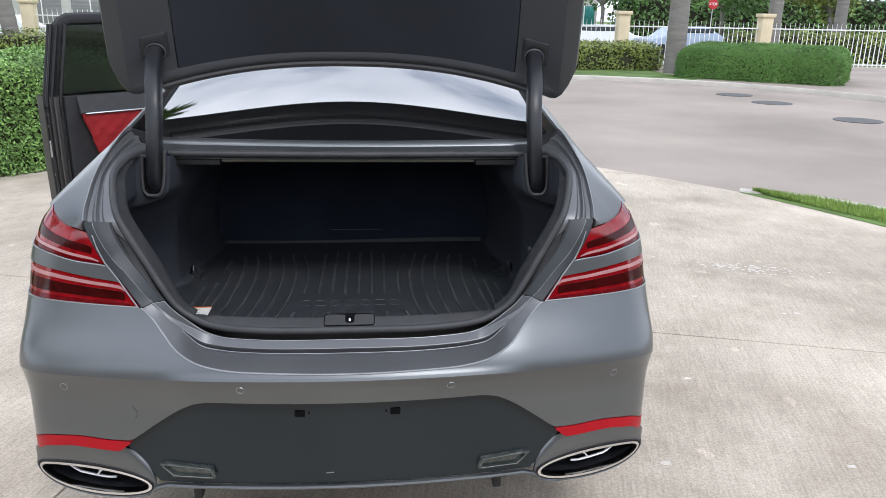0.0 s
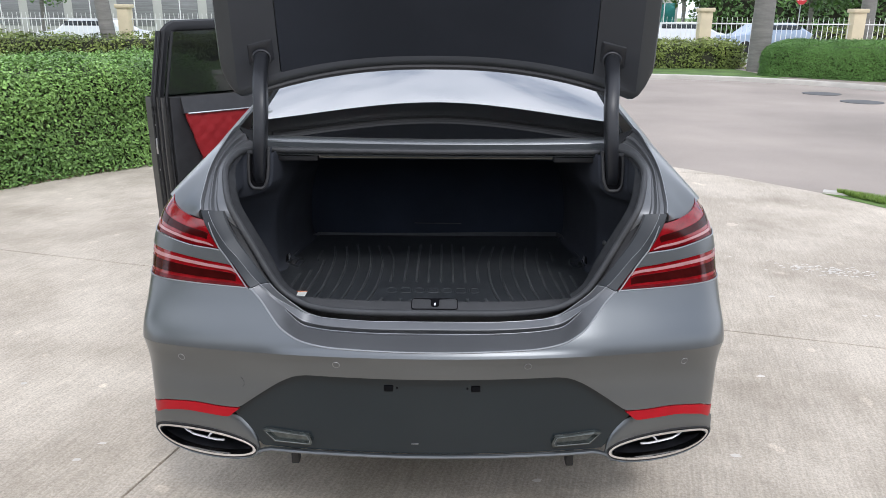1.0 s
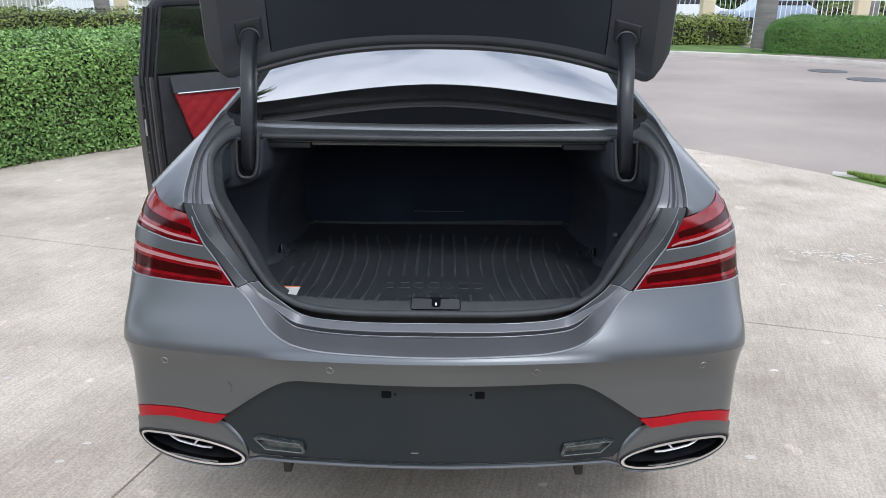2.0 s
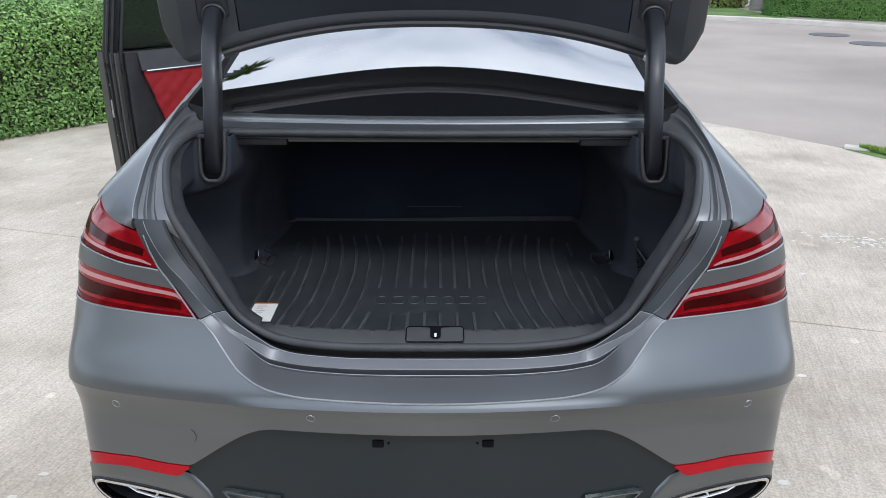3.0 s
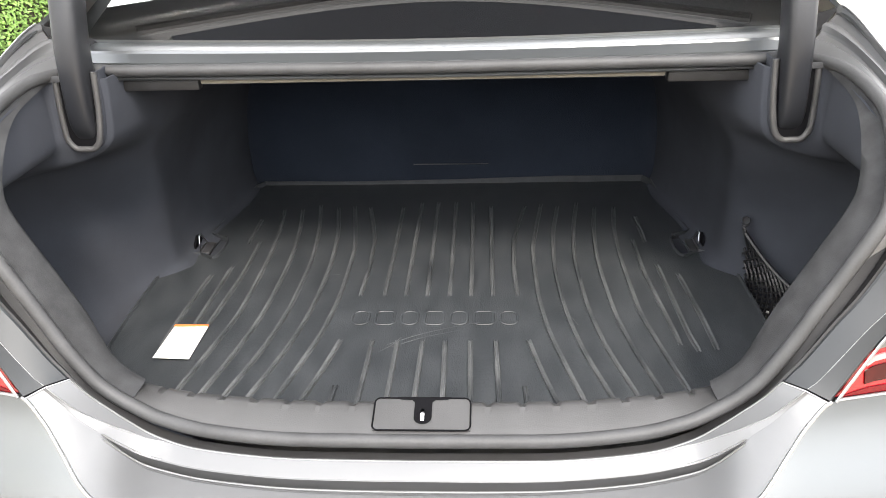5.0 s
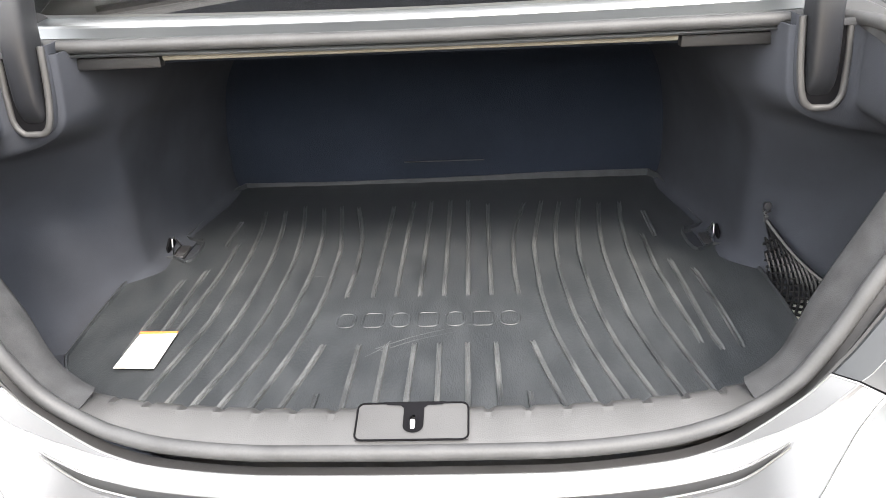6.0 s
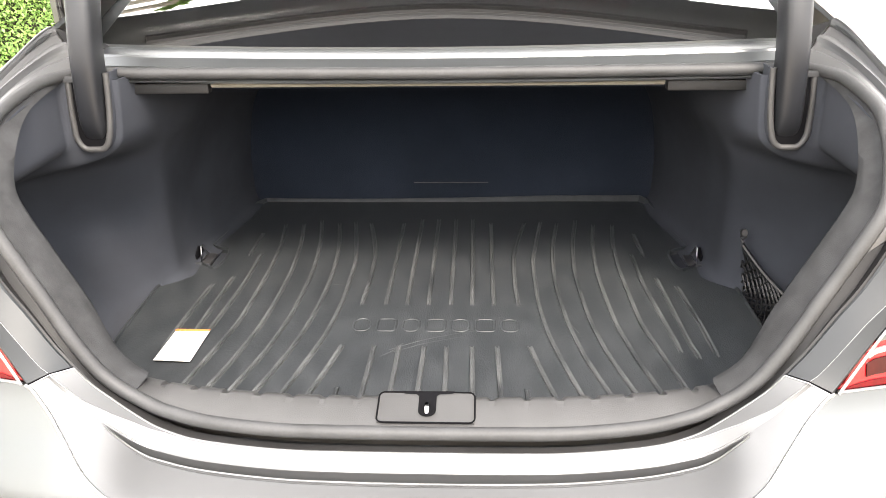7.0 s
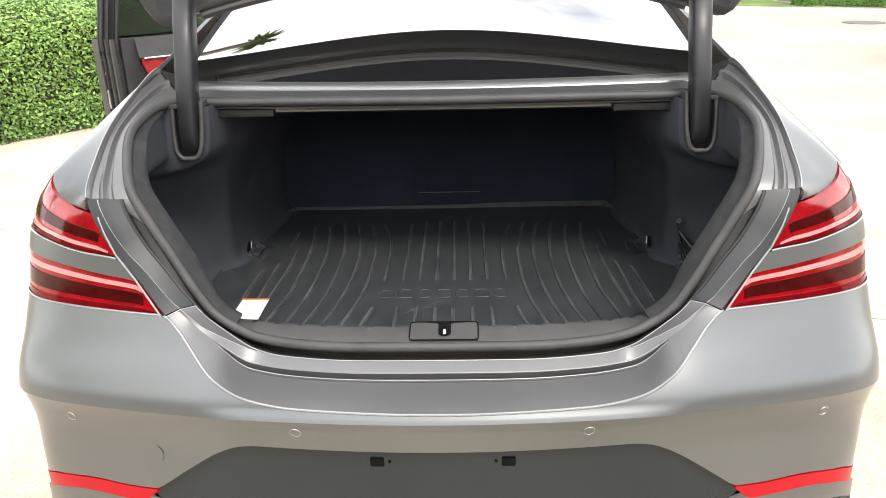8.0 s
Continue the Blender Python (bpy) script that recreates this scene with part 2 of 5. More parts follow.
def BACK(z, s=0.0):
    z = z + (0.692 - crease(s)) * (1 - ease(0.74, 0.84, z)) * ease(0.45, 0.62, z)
    return BACK_LOW(z) if z < 0.692 else BACK_HIGH(z)


WIDE = spline([(0.2, 0.975), (0.35, 0.996), (0.5, 1.004), (0.6, 1.012), (0.69, 1.017), (0.85, 1.007), (0.95, 0.994), (1.04, 0.960), (1.12, 0.90)])


def skin(s, z, out=0.0):
    """The point of the outer skin at arc length s from the middle of the back (minus: left) and height z."""
    x, y = plan_at(abs(s))
    k = WIDE(z)
    x2, y2 = plan_at(abs(s) + 0.01)
    t = Vector((x2 - x, y2 - y, 0)).normalized()
    nrm = Vector((t.y, -t.x, 0))
    ledge = 0.006 * ease(crease(s), crease(s) + 0.022, z) * (1 - ease(0.34, 0.52, abs(s)))
    p = Vector((x * k, y + ledge + BACK(z, s) * max(0.0, 1 - max(0, y - 0.3) * 0.8), z)) + nrm * out
    return (math.copysign(p.x, s) if s else 0.0, p.y, p.z)


def skin_patch(s0, s1, low, high, ns, nz, side=1, out=0.0, thick=0.012):
    rows = [[skin(s * side, low(s) + (high(s) - low(s)) * k / nz, out) for k in range(nz + 1)] for s in lin(s0, s1, ns)]
    return sheet(rows, thick, away=(0, 1.2, 0.7))


def s_of_y(y):
    return next(s for s in lin(0.9, 6, 2000) if plan_at(s)[1] >= y)


def arch(y):
    """Lower edge of the car's side at y."""
    low = 0.20
    for c in (1.02, 3.86):
        d = 0.37**2 - (y - c)**2
        if d > 0:
            low = max(low, 0.33 + math.sqrt(d))
    return low


car = holder("car", 0, 1.0, G)
tagged(car, "matte grey sedan with its trunk lid and front door open", "car")
CAR = Matrix.Translation((0, -1.0, -G))


def cpart(name, bm, mat, label="", parent=None, sharp=38):
    """A part of the car, given in the world's coordinates."""
    ob = link(name, bm, mat, parent or car, label, sharp)
    ob.matrix_parent_inverse = CAR if (parent is None or parent is car) else Matrix()
    return ob


# rear bumper: from the lower panel's edge and the red strips up to the load edge and the lamps
bump_low = spline([(0, 0.616), (0.36, 0.616), (0.40, 0.611), (0.435, 0.597), (0.52, 0.5435), (0.575, 0.505), (0.60, 0.490), (0.66, 0.488), (0.735, 0.49), (0.86, 0.475), (0.94, 0.448), (1.2, 0.43)])
bump_high = spline([(0, 0.708), (0.05, 0.7081), (0.14, 0.709), (0.28, 0.7115), (0.315, 0.714), (0.375, 0.7235), (0.44, 0.7515), (0.488, 0.792), (0.522, 0.824), (0.560, 0.848), (0.90, 0.848), (1.2, 0.857), (1.3, 0.859)])
def bumper_row(s):
    lo, c, hi = bump_low(abs(s)), crease(s), bump_high(abs(s))
    return [skin(s, z) for z in (*lin(lo, c - 0.008, 12), c, *lin(c + 0.007, hi, 12))]


cpart("bumper_cover", sheet([bumper_row(s) for s in lin(-1.2, 1.2, 161)], 0.012, away=(0, 1.2, 0.7)), PAINT, sharp=19)
strip_low = spline([(0.60, 0.482), (0.64, 0.455), (0.76, 0.457), (0.86, 0.441), (0.94, 0.407), (1.2, 0.385)])
lamp1_low = bump_high
lamp1_high = spline([(0.562, 0.846), (0.62, 0.912), (0.70, 0.920), (0.90, 0.940), (1.0, 0.945), (1.12, 0.947)])
lamp2_low = spline([(0.62, 0.919), (0.665, 0.955), (0.75, 0.961), (0.90, 0.983), (1.0, 0.988), (1.12, 0.991)])
lamp2_high = spline([(0.665, 0.962), (0.725, 1.034), (0.80, 1.05), (0.88, 1.072), (0.96, 1.10), (1.12, 1.105)])
for side in (1, -1):
    cpart("reflector_strip", skin_patch(0.60, 1.0, strip_low, lambda s: bump_low(s) - 0.003, 34, 4, side, 0.001), RED_STRIP, "thin bright red strip above the exhaust")
    cpart("lamp_housing", skin_patch(0.57, 1.14, lambda s: 0.80, lambda s: min(1.075, 0.83 + max(0, s - 0.57) * 1.4), 40, 6, side, -0.03), RUBBER)
    def low1(f):
        return lambda s: lamp1_low(s) + 0.003 + max(0.001, lamp1_high(s) - lamp1_low(s) - 0.005) * f

    def low2(f):
        return lambda s: lamp2_low(s) + 0.002 + max(0.001, lamp2_high(s) - lamp2_low(s) - 0.004) * f
    lamp = cpart("tail_lamp", skin_patch(0.562, 1.10, low1(0), low1(1), 50, 10, side, -0.004), LENS, "lower red tail lamp")
    cpart("light_guide", skin_patch(0.606, 1.05, low1(0.75), low1(0.88), 40, 3, side, -0.001, 0.006), LENS_BAR, "pale pink light bar", parent=lamp)
    cpart("lamp_window", skin_patch(0.605, 1.05, low1(0.26), low1(0.62), 40, 4, side, -0.002, 0.006), LENS_SMOKE, "smoked brown lamp window", parent=lamp)
    cpart("lamp_base", skin_patch(0.572, 1.08, low1(0.0), low1(0.14), 40, 2, side, -0.002, 0.006), LENS_DARK, "dark red lamp foot", parent=lamp)
    cpart("lamp_band", skin_patch(0.62, 1.2, lambda s: lamp1_high(min(s, 1.12)), lambda s: max(lamp1_high(min(s, 1.12)) + 0.001, lamp2_low(min(s, 1.12)) - 0.002), 50, 6, side), PAINT)
    lamp = cpart("tail_lamp", skin_patch(0.665, 1.12, low2(0), low2(1), 46, 10, side, -0.004), LENS, "upper red tail lamp")
    cpart("light_guide", skin_patch(0.688, 1.06, low2(0.12), low2(0.21), 40, 3, side, -0.001, 0.006), LENS_BAR, "pale pink light bar", parent=lamp)
    cpart("lamp_base", skin_patch(0.676, 1.08, low2(0.0), low2(0.09), 40, 2, side, -0.002, 0.006), LENS_DARK, "dark red lamp foot", parent=lamp)
    cpart("lamp_window", skin_patch(0.715, 1.02, low2(0.34), low2(0.60), 30, 3, side, -0.002, 0.006), LENS_SMOKE, "smoked brown lamp window", parent=lamp)
    # Pale tubes drawn as the highlight on the lamps' borders.
    for name, line in (("lamp_edge_glint", [(s, lamp1_low(s) + 0.0015) for s in lin(0.562, 1.10, 50)]), ("lamp_edge_glint", [(s, lamp2_low(s) - 0.0005) for s in lin(0.665, 1.10, 46)])):
        cpart(name, tube([skin(s * side, z, 0.0005) for s, z in line], 0.0022, 6), EDGE_GLINT)
    cpart("lamp_edge_glint", tube([skin(s * side, z, 0.001) for s, z in ((0.562, 0.847), (0.592, 0.882), (0.622, 0.918), (0.645, 0.942), (0.666, 0.962), (0.695, 0.998), (0.722, 1.034))], 0.0022, 6), EDGE_GLINT)
# Painted highlight along the bumper's upper edge.
cpart("load_edge_glint", tube([skin(s, bump_high(abs(s)), 0.0) for s in lin(-0.556, 0.556, 121)], 0.0028, 8), EDGE_GLINT)

# lower panel between the exhausts, set back from the bumper
def low_panel(x, z):
    s = abs(x)
    y = plan_at(s)[1] * 0.8 + 0.052 - 0.02 * max(0, (0.6 - z) / 0.25)
    return (x, y, z)


rows = []
for x in lin(-0.63, 0.63, 85):
    hi = bump_low(min(abs(x), 0.60)) + 0.004 - 0.9 * max(0, abs(x) - 0.595)
    lo = min(hi - 0.002, 0.360 + max(0, abs(x) - 0.53) * 1.25)
    rows.append([low_panel(x, lo + (hi - lo) * k / 10) for k in range(11)])
cpart("lower_panel", sheet(rows, 0.01, away=(0, 1.2, 0.5)), GLOSS_DARKENED, "gloss grey lower bumper panel, coloured dark for its reflections")
cpart("lower_lip", tube([(x, low_panel(x, 0.360)[1] - 0.006, 0.353 - 0.9 * max(0, abs(x) - 0.50) ** 1.3) for x in lin(-0.545, 0.545, 49)], 0.0085, 8, flat=0.8), PAINT)
cpart("panel_slit", box(-0.063, -0.041, low_panel(-0.052, 0.392)[1] - 0.002, low_panel(-0.052, 0.392)[1] + 0.004, 0.3905, 0.3935, 0.001), EDGE_GLINT)

# exhaust pods and tips
def ellipse(cx, cz, a, b, turn, n=48):
    c, s = math.cos(turn), math.sin(turn)
    return [(cx + a * math.cos(t) * c - b * math.sin(t) * s, cz + a * math.cos(t) * s + b * math.sin(t) * c) for t in lin(0, 2 * math.pi, n + 1)[:-1]]


pod_edge = spline([(0, 0.905, 0.366), (25, 0.905, 0.405), (50, 0.862, 0.436), (90, 0.745, 0.455), (120, 0.67, 0.453), (142, 0.622, 0.458), (160, 0.572, 0.427), (180, 0.543, 0.380), (200, 0.538, 0.346),
                   (225, 0.580, 0.308), (250, 0.66, 0.290), (270, 0.735, 0.290), (300, 0.83, 0.300), (335, 0.890, 0.332), (360, 0.905, 0.366)])
for side in (1, -1):
    cx, cz, turn = 0.722, 0.350, radians(1.5)

    def face(x, z, back=0.0):
        s = x + 0.015
        y = plan_at(min(s, 0.99))[1] + 0.012 + back
        return (x * side, y, z)
    rim_o, rim_i = ellipse(cx, cz, 0.176, 0.046, turn), ellipse(cx, cz, 0.160, 0.033, turn)
    deep = ellipse(cx, cz, 0.152, 0.029, turn)
    # pod skin round the tip, running out into the lower panel at its inner end
    rows = []
    for i, (x, z) in enumerate(rim_o):
        gx, gz = ellipse(cx, cz, 0.186, 0.054, turn)[i]
        ox, oz = pod_edge(360 * i / 48)
        low = max(0.0, -math.sin(2 * math.pi * i / 48))
        row = [face(x, z, 0.008), face(x + (gx - x) * 0.4, z + (gz - z) * 0.4, -0.001), face(gx, gz, -0.003)]
        for q in (0.3, 0.6, 0.85, 1.0):
            mx, mz = gx + (ox - gx) * q, gz + (oz - gz) * q
            w = ease(0.685, 0.552, mx)
            f, g = face(mx, mz, -0.003 * (1 - q) + low * 0.055 * q * q), low_panel(mx * side, mz)
            row.append((f[0], f[1] * (1 - w) + (g[1] - 0.007 + 0.010 * q ** 4) * w, mz))
        rows.append(row)
    cpart("exhaust_surround", sheet([list(r) for r in zip(*rows)], 0.006, away=(side * 0.7, 1, 0.4), closed=True), PAINT, sharp=60)
    cpart("tip_gap", tube([face(x, z, 0.0) for x, z in ellipse(cx, cz, 0.178, 0.048, turn)], 0.0036, 6, True, up=(0, 1, 0)), RUBBER, "dark joint round the exhaust tip")
    tip = cpart("exhaust_tip", sheet([[face(x, z, 0.006) for x, z in rim_o], [face(x, z, -0.006) for x, z in ellipse(cx, cz, 0.173, 0.0435, turn)],
                                      [face(x, z, -0.006) for x, z in ellipse(cx, cz, 0.164, 0.036, turn)], [face(x, z, 0.004) for x, z in rim_i],
                                      [face(x, z, 0.02) for x, z in rim_i]], closed=True), CHROME, "polished oval exhaust tip")
    cpart("exhaust_bore", sheet([[face(x, z, 0.018) for x, z in rim_i], [face(x, z, 0.16) for x, z in deep], [face(cx + (x - cx) * 0.02, cz + (z - cz) * 0.02, 0.16) for x, z in deep]], closed=True), BORE, "dark exhaust bore", parent=tip)
    # bright baffle hung in the upper half of the bore
    for pts in (((0.088, 0.026), (0.066, 0.010), (0.045, 0.002), (0.0, 0.0), (-0.035, 0.0), (-0.062, 0.004)), ((-0.006, 0.001), (-0.014, 0.014), (-0.026, 0.026))):
        cpart("exhaust_baffle", tube([face(cx + u, cz + w + u * 0.05, 0.018) for u, w in pts], 0.0045, 6, flat=0.7), BAFFLE, "dull steel baffle in the exhaust", parent=tip)
    # clear reflector in the lower panel
    prof = [(0.372, 0.379), (0.367, 0.389), (0.376, 0.413), (0.500, 0.422), (0.522, 0.417), (0.487, 0.382)]
    rows = [[low_panel(x * side, z) for x, z in prof], [tuple(np.array(low_panel(x * side, z)) - (0, 0.012, 0)) for x, z in prof],
            [tuple(np.array(low_panel(0.44 + (x - 0.44) * 0.9, z)) * (side, 1, 1) - (0, 0.014, 0) + (0, 0, (0.403 - z) * 0.25)) for x, z in prof],
            [tuple(np.array(low_panel(0.44 + (x - 0.44) * 0.85, 0.403 + (z - 0.403) * 0.6)) * (side, 1, 1) - (0, 0.004, 0)) for x, z in prof]]
    bm = sheet(rows, closed=True)
    refl = cpart("reflector", bm, CLEAR_LENS, "small clear reflector")
    cpart("reflector_rim", tube([tuple(np.array(p) - (0, 0.001, 0)) for p in rows[2]], 0.0011, 6, True, up=(0, 1, 0)), LENS_RIM, parent=refl)
    inner = bmesh.new()
    inner.faces.new([inner.verts.new(p) for p in rows[3]])
    cpart("reflector_lens", inner, CLEAR_LENS, parent=refl)
    # number plate fixing clips
    c = low_panel(0.131 * side, 0.571)
    cpart("plate_clip", box(c[0] - 0.014, c[0] + 0.014, c[1] - 0.004, c[1] + 0.01, 0.561, 0.581, 0.003), HOLE, "black square plate clip")
    cpart("plate_screw", box(c[0] - 0.025 * side - 0.003, c[0] - 0.025 * side + 0.003, c[1] - 0.003, c[1] + 0.005, 0.569, 0.576, 0.002), HOLE)
    # parking sensors
    for s, z in ((0.278, 0.660), (0.772, 0.634)):
        a = skin(s * side, z)
        n = (Vector(skin((s + 0.01) * side, z)) - Vector(a)).cross(Vector(skin(s * side, z + 0.01)) - Vector(a)).normalized()
        n = n if n.y < 0 else -n
        m = Matrix.Translation(Vector(a)) @ n.to_track_quat("Z", "Y").to_matrix().to_4x4()
        ring = bmesh.new()
        pts = [m @ Vector((0.0105 * math.cos(t), 0.0105 * math.sin(t), 0.0005)) for t in lin(0, 2 * math.pi, 25)[:-1]]
        tube(pts, 0.0009, 6, True, ring, up=n)
        sensor = cpart("parking_sensor", cylinder(0.0095, 0.0090, -0.004, 0.0012, 24, m=m), PAINT)
        cpart("sensor_ring", ring, EDGE_GLINT, parent=sensor)
    # hangers below the bumper
    cpart("tow_hook", box(0.44 * side - 0.012, 0.44 * side + 0.012, 0.12, 0.16, 0.262, 0.33, 0.004), RUBBER)
a = [skin(s, z, 0.0008) for s, z in ((-0.582, 0.588), (-0.575, 0.582), (-0.571, 0.573), (-0.572, 0.564), (-0.577, 0.557))]
cpart("tow_cover_seam", tube(a, 0.0006, 6), RUBBER)

# ---- trunk opening: outer line (body) and inner line (seal), the right half from the middle of the load edge up and round ----
OUTER = [(0, 0.018, 0.713), (0.15, 0.024, 0.715), (0.30, 0.036, 0.72), (0.37, 0.06, 0.742), (0.44, 0.095, 0.768), (0.49, 0.13, 0.825), (0.553, 0.165, 0.85),
         (0.615, 0.19, 0.918), (0.66, 0.21, 0.965), (0.713, 0.25, 1.066), (0.722, 0.34, 1.125), (0.728, 0.45, 1.175), (0.722, 0.57, 1.22), (0.70, 0.69, 1.262),
         (0.60, 0.73, 1.225), (0.3, 0.738, 1.215), (0, 0.74, 1.212)]
RING = [(0, 0.156, 0.766), (0.17, 0.158, 0.766), (0.31, 0.172, 0.769), (0.38, 0.190, 0.774), (0.43, 0.202, 0.791), (0.475, 0.210, 0.822), (0.515, 0.218, 0.88),
        (0.55, 0.23, 0.94), (0.58, 0.24, 0.99), (0.62, 0.255, 1.06), (0.655, 0.33, 1.12), (0.68, 0.45, 1.165), (0.67, 0.57, 1.185), (0.62, 0.645, 1.185),
        (0.55, 0.652, 1.18), (0.3, 0.655, 1.178), (0, 0.655, 1.176)]
EDGE_X = (0, 0.15, 0.30, 0.37, 0.44, 0.49, 0.553)
OUTER[:7] = [skin(s, bump_high(s)) for s in EDGE_X]
outer_free = spline([(k, *p) for k, p in enumerate(OUTER)])
edge_s = spline([(k, s) for k, s in enumerate(EDGE_X)])


def outer_at(k):
    """The body's edge: along the load edge it is the bumper's own upper edge."""
    return np.array(skin(edge_s(k), bump_high(edge_s(k)))) if k <= 6 else outer_free(k)


ring_at = spline([(k, *p) for k, p in enumerate(RING)])


def across_at(k, f):
    """Body edge and seal for a point at the fraction f across the band: near the lamps' foot the stations lean."""
    q = max(0.0, k - 0.55 * f * ease(4.4, 6.0, k) * (1 - ease(6.0, 7.6, k)))
    return Vector(outer_at(q)), Vector(ring_at(q))


def jamb(k0, k1, n, profile, side):
    """The band between body and seal over stations k0 to k1; profile(k) gives fractions across and heights over the band."""
    rows = []
    for k in lin(k0, k1, n):
        o, r = Vector(outer_at(k)), Vector(ring_at(k))
        a, b = Vector(outer_at(min(16, k + 0.05))), Vector(outer_at(max(0, k - 0.05)))
        nrm = (r - o).cross(a - b).normalized()
        if nrm.dot(Vector((0, -0.6, 0.8))) < 0:
            nrm = -nrm
        rows.append([both(across_at(k, f)[0].lerp(across_at(k, f)[1], f) + nrm * h, side) for f, h in profile(k)])
    return sheet(rows, 0.004, away=(0, 0.8, 0.6))


# fractions across the band: foot and top of the step, the crease that runs up beside the lamps, the inner lip before the seal's channel
f_foot = spline([(0, 0.616), (3, 0.60), (4.5, 0.50), (6, 0.25)])
f_top = spline([(0, 0.709), (3, 0.68), (4.5, 0.52), (6, 0.30)])
f_crease = spline([(0, 0.868), (2.5, 0.862), (3.5, 0.79), (4.5, 0.64), (6, 0.37), (7, 0.28), (9, 0.25)])
f_lip = spline([(0, 0.886), (3, 0.87), (6, 0.76), (7.5, 0.68), (8.4, 0.69), (9, 0.74)])


def edge_profile(k):
    step, far = 1 - ease(3.0, 4.5, k), 1 - ease(2.3, 4.6, k)
    a, b, c, d = f_foot(k), f_top(k), f_crease(k), f_lip(k)
    hc, hd = -0.0125 * far + 0.011 * (1 - far), -0.0123 * far + 0.0085 * (1 - far)

    def blend(low, f):
        return low * step + 0.0088 * (f / c) * (1 - step)
    return [(0, 0), (0.02, blend(-0.0003, 0.02)), (a * 0.5, blend(-0.0122, a * 0.5)), (a, blend(-0.0266, a)), (a + 0.013 * step + 0.001, blend(-0.0238, a)), (a + 0.020 * step + 0.002, blend(-0.040, a)), (b - 0.018 * step, blend(-0.041, b)),
            (b, blend(-0.0182, b)), (b + 0.012, blend(-0.0170, b)), (c, hc), (d, hd)]


def lamp_profile(k):
    c, d = f_crease(k), f_lip(k)
    end = 1 - 0.4 * ease(8.3, 9.0, k)
    return [(0, -0.002), (0.02, 0.003 * end), (c, 0.012 * end), (c + 0.01, 0.0122 * end), (0.5 * (c + d), 0.0115 * end), (d - 0.03, 0.0095 * end), (d, 0.007 * end)]


def channel_profile(k):
    d, far = f_lip(k), 1 - ease(2.3, 4.6, k)
    h = -0.0123 * far + 0.007 * (1 - far)
    return [(d - 0.006, h - 0.0015), (d + 0.010, h - 0.016), (d + 0.03, h - 0.022), (1.02, h - 0.022)]


def edge_line(k0, k1, n, profile, i, side, lift=0.0004):
    pts = []
    for k in lin(k0, k1, n):
        f, h = profile(k)[i]
        o, r = Vector(outer_at(k)), Vector(ring_at(k))
        a, c = Vector(outer_at(k + 0.05)), Vector(outer_at(max(0, k - 0.05)))
        nrm = (r - o).cross(a - c).normalized()
        nrm = nrm if nrm.dot(Vector((0, -0.6, 0.8))) > 0 else -nrm
        pts.append(both(across_at(k, f)[0].lerp(across_at(k, f)[1], f) + nrm * (h + lift), side))
    return pts


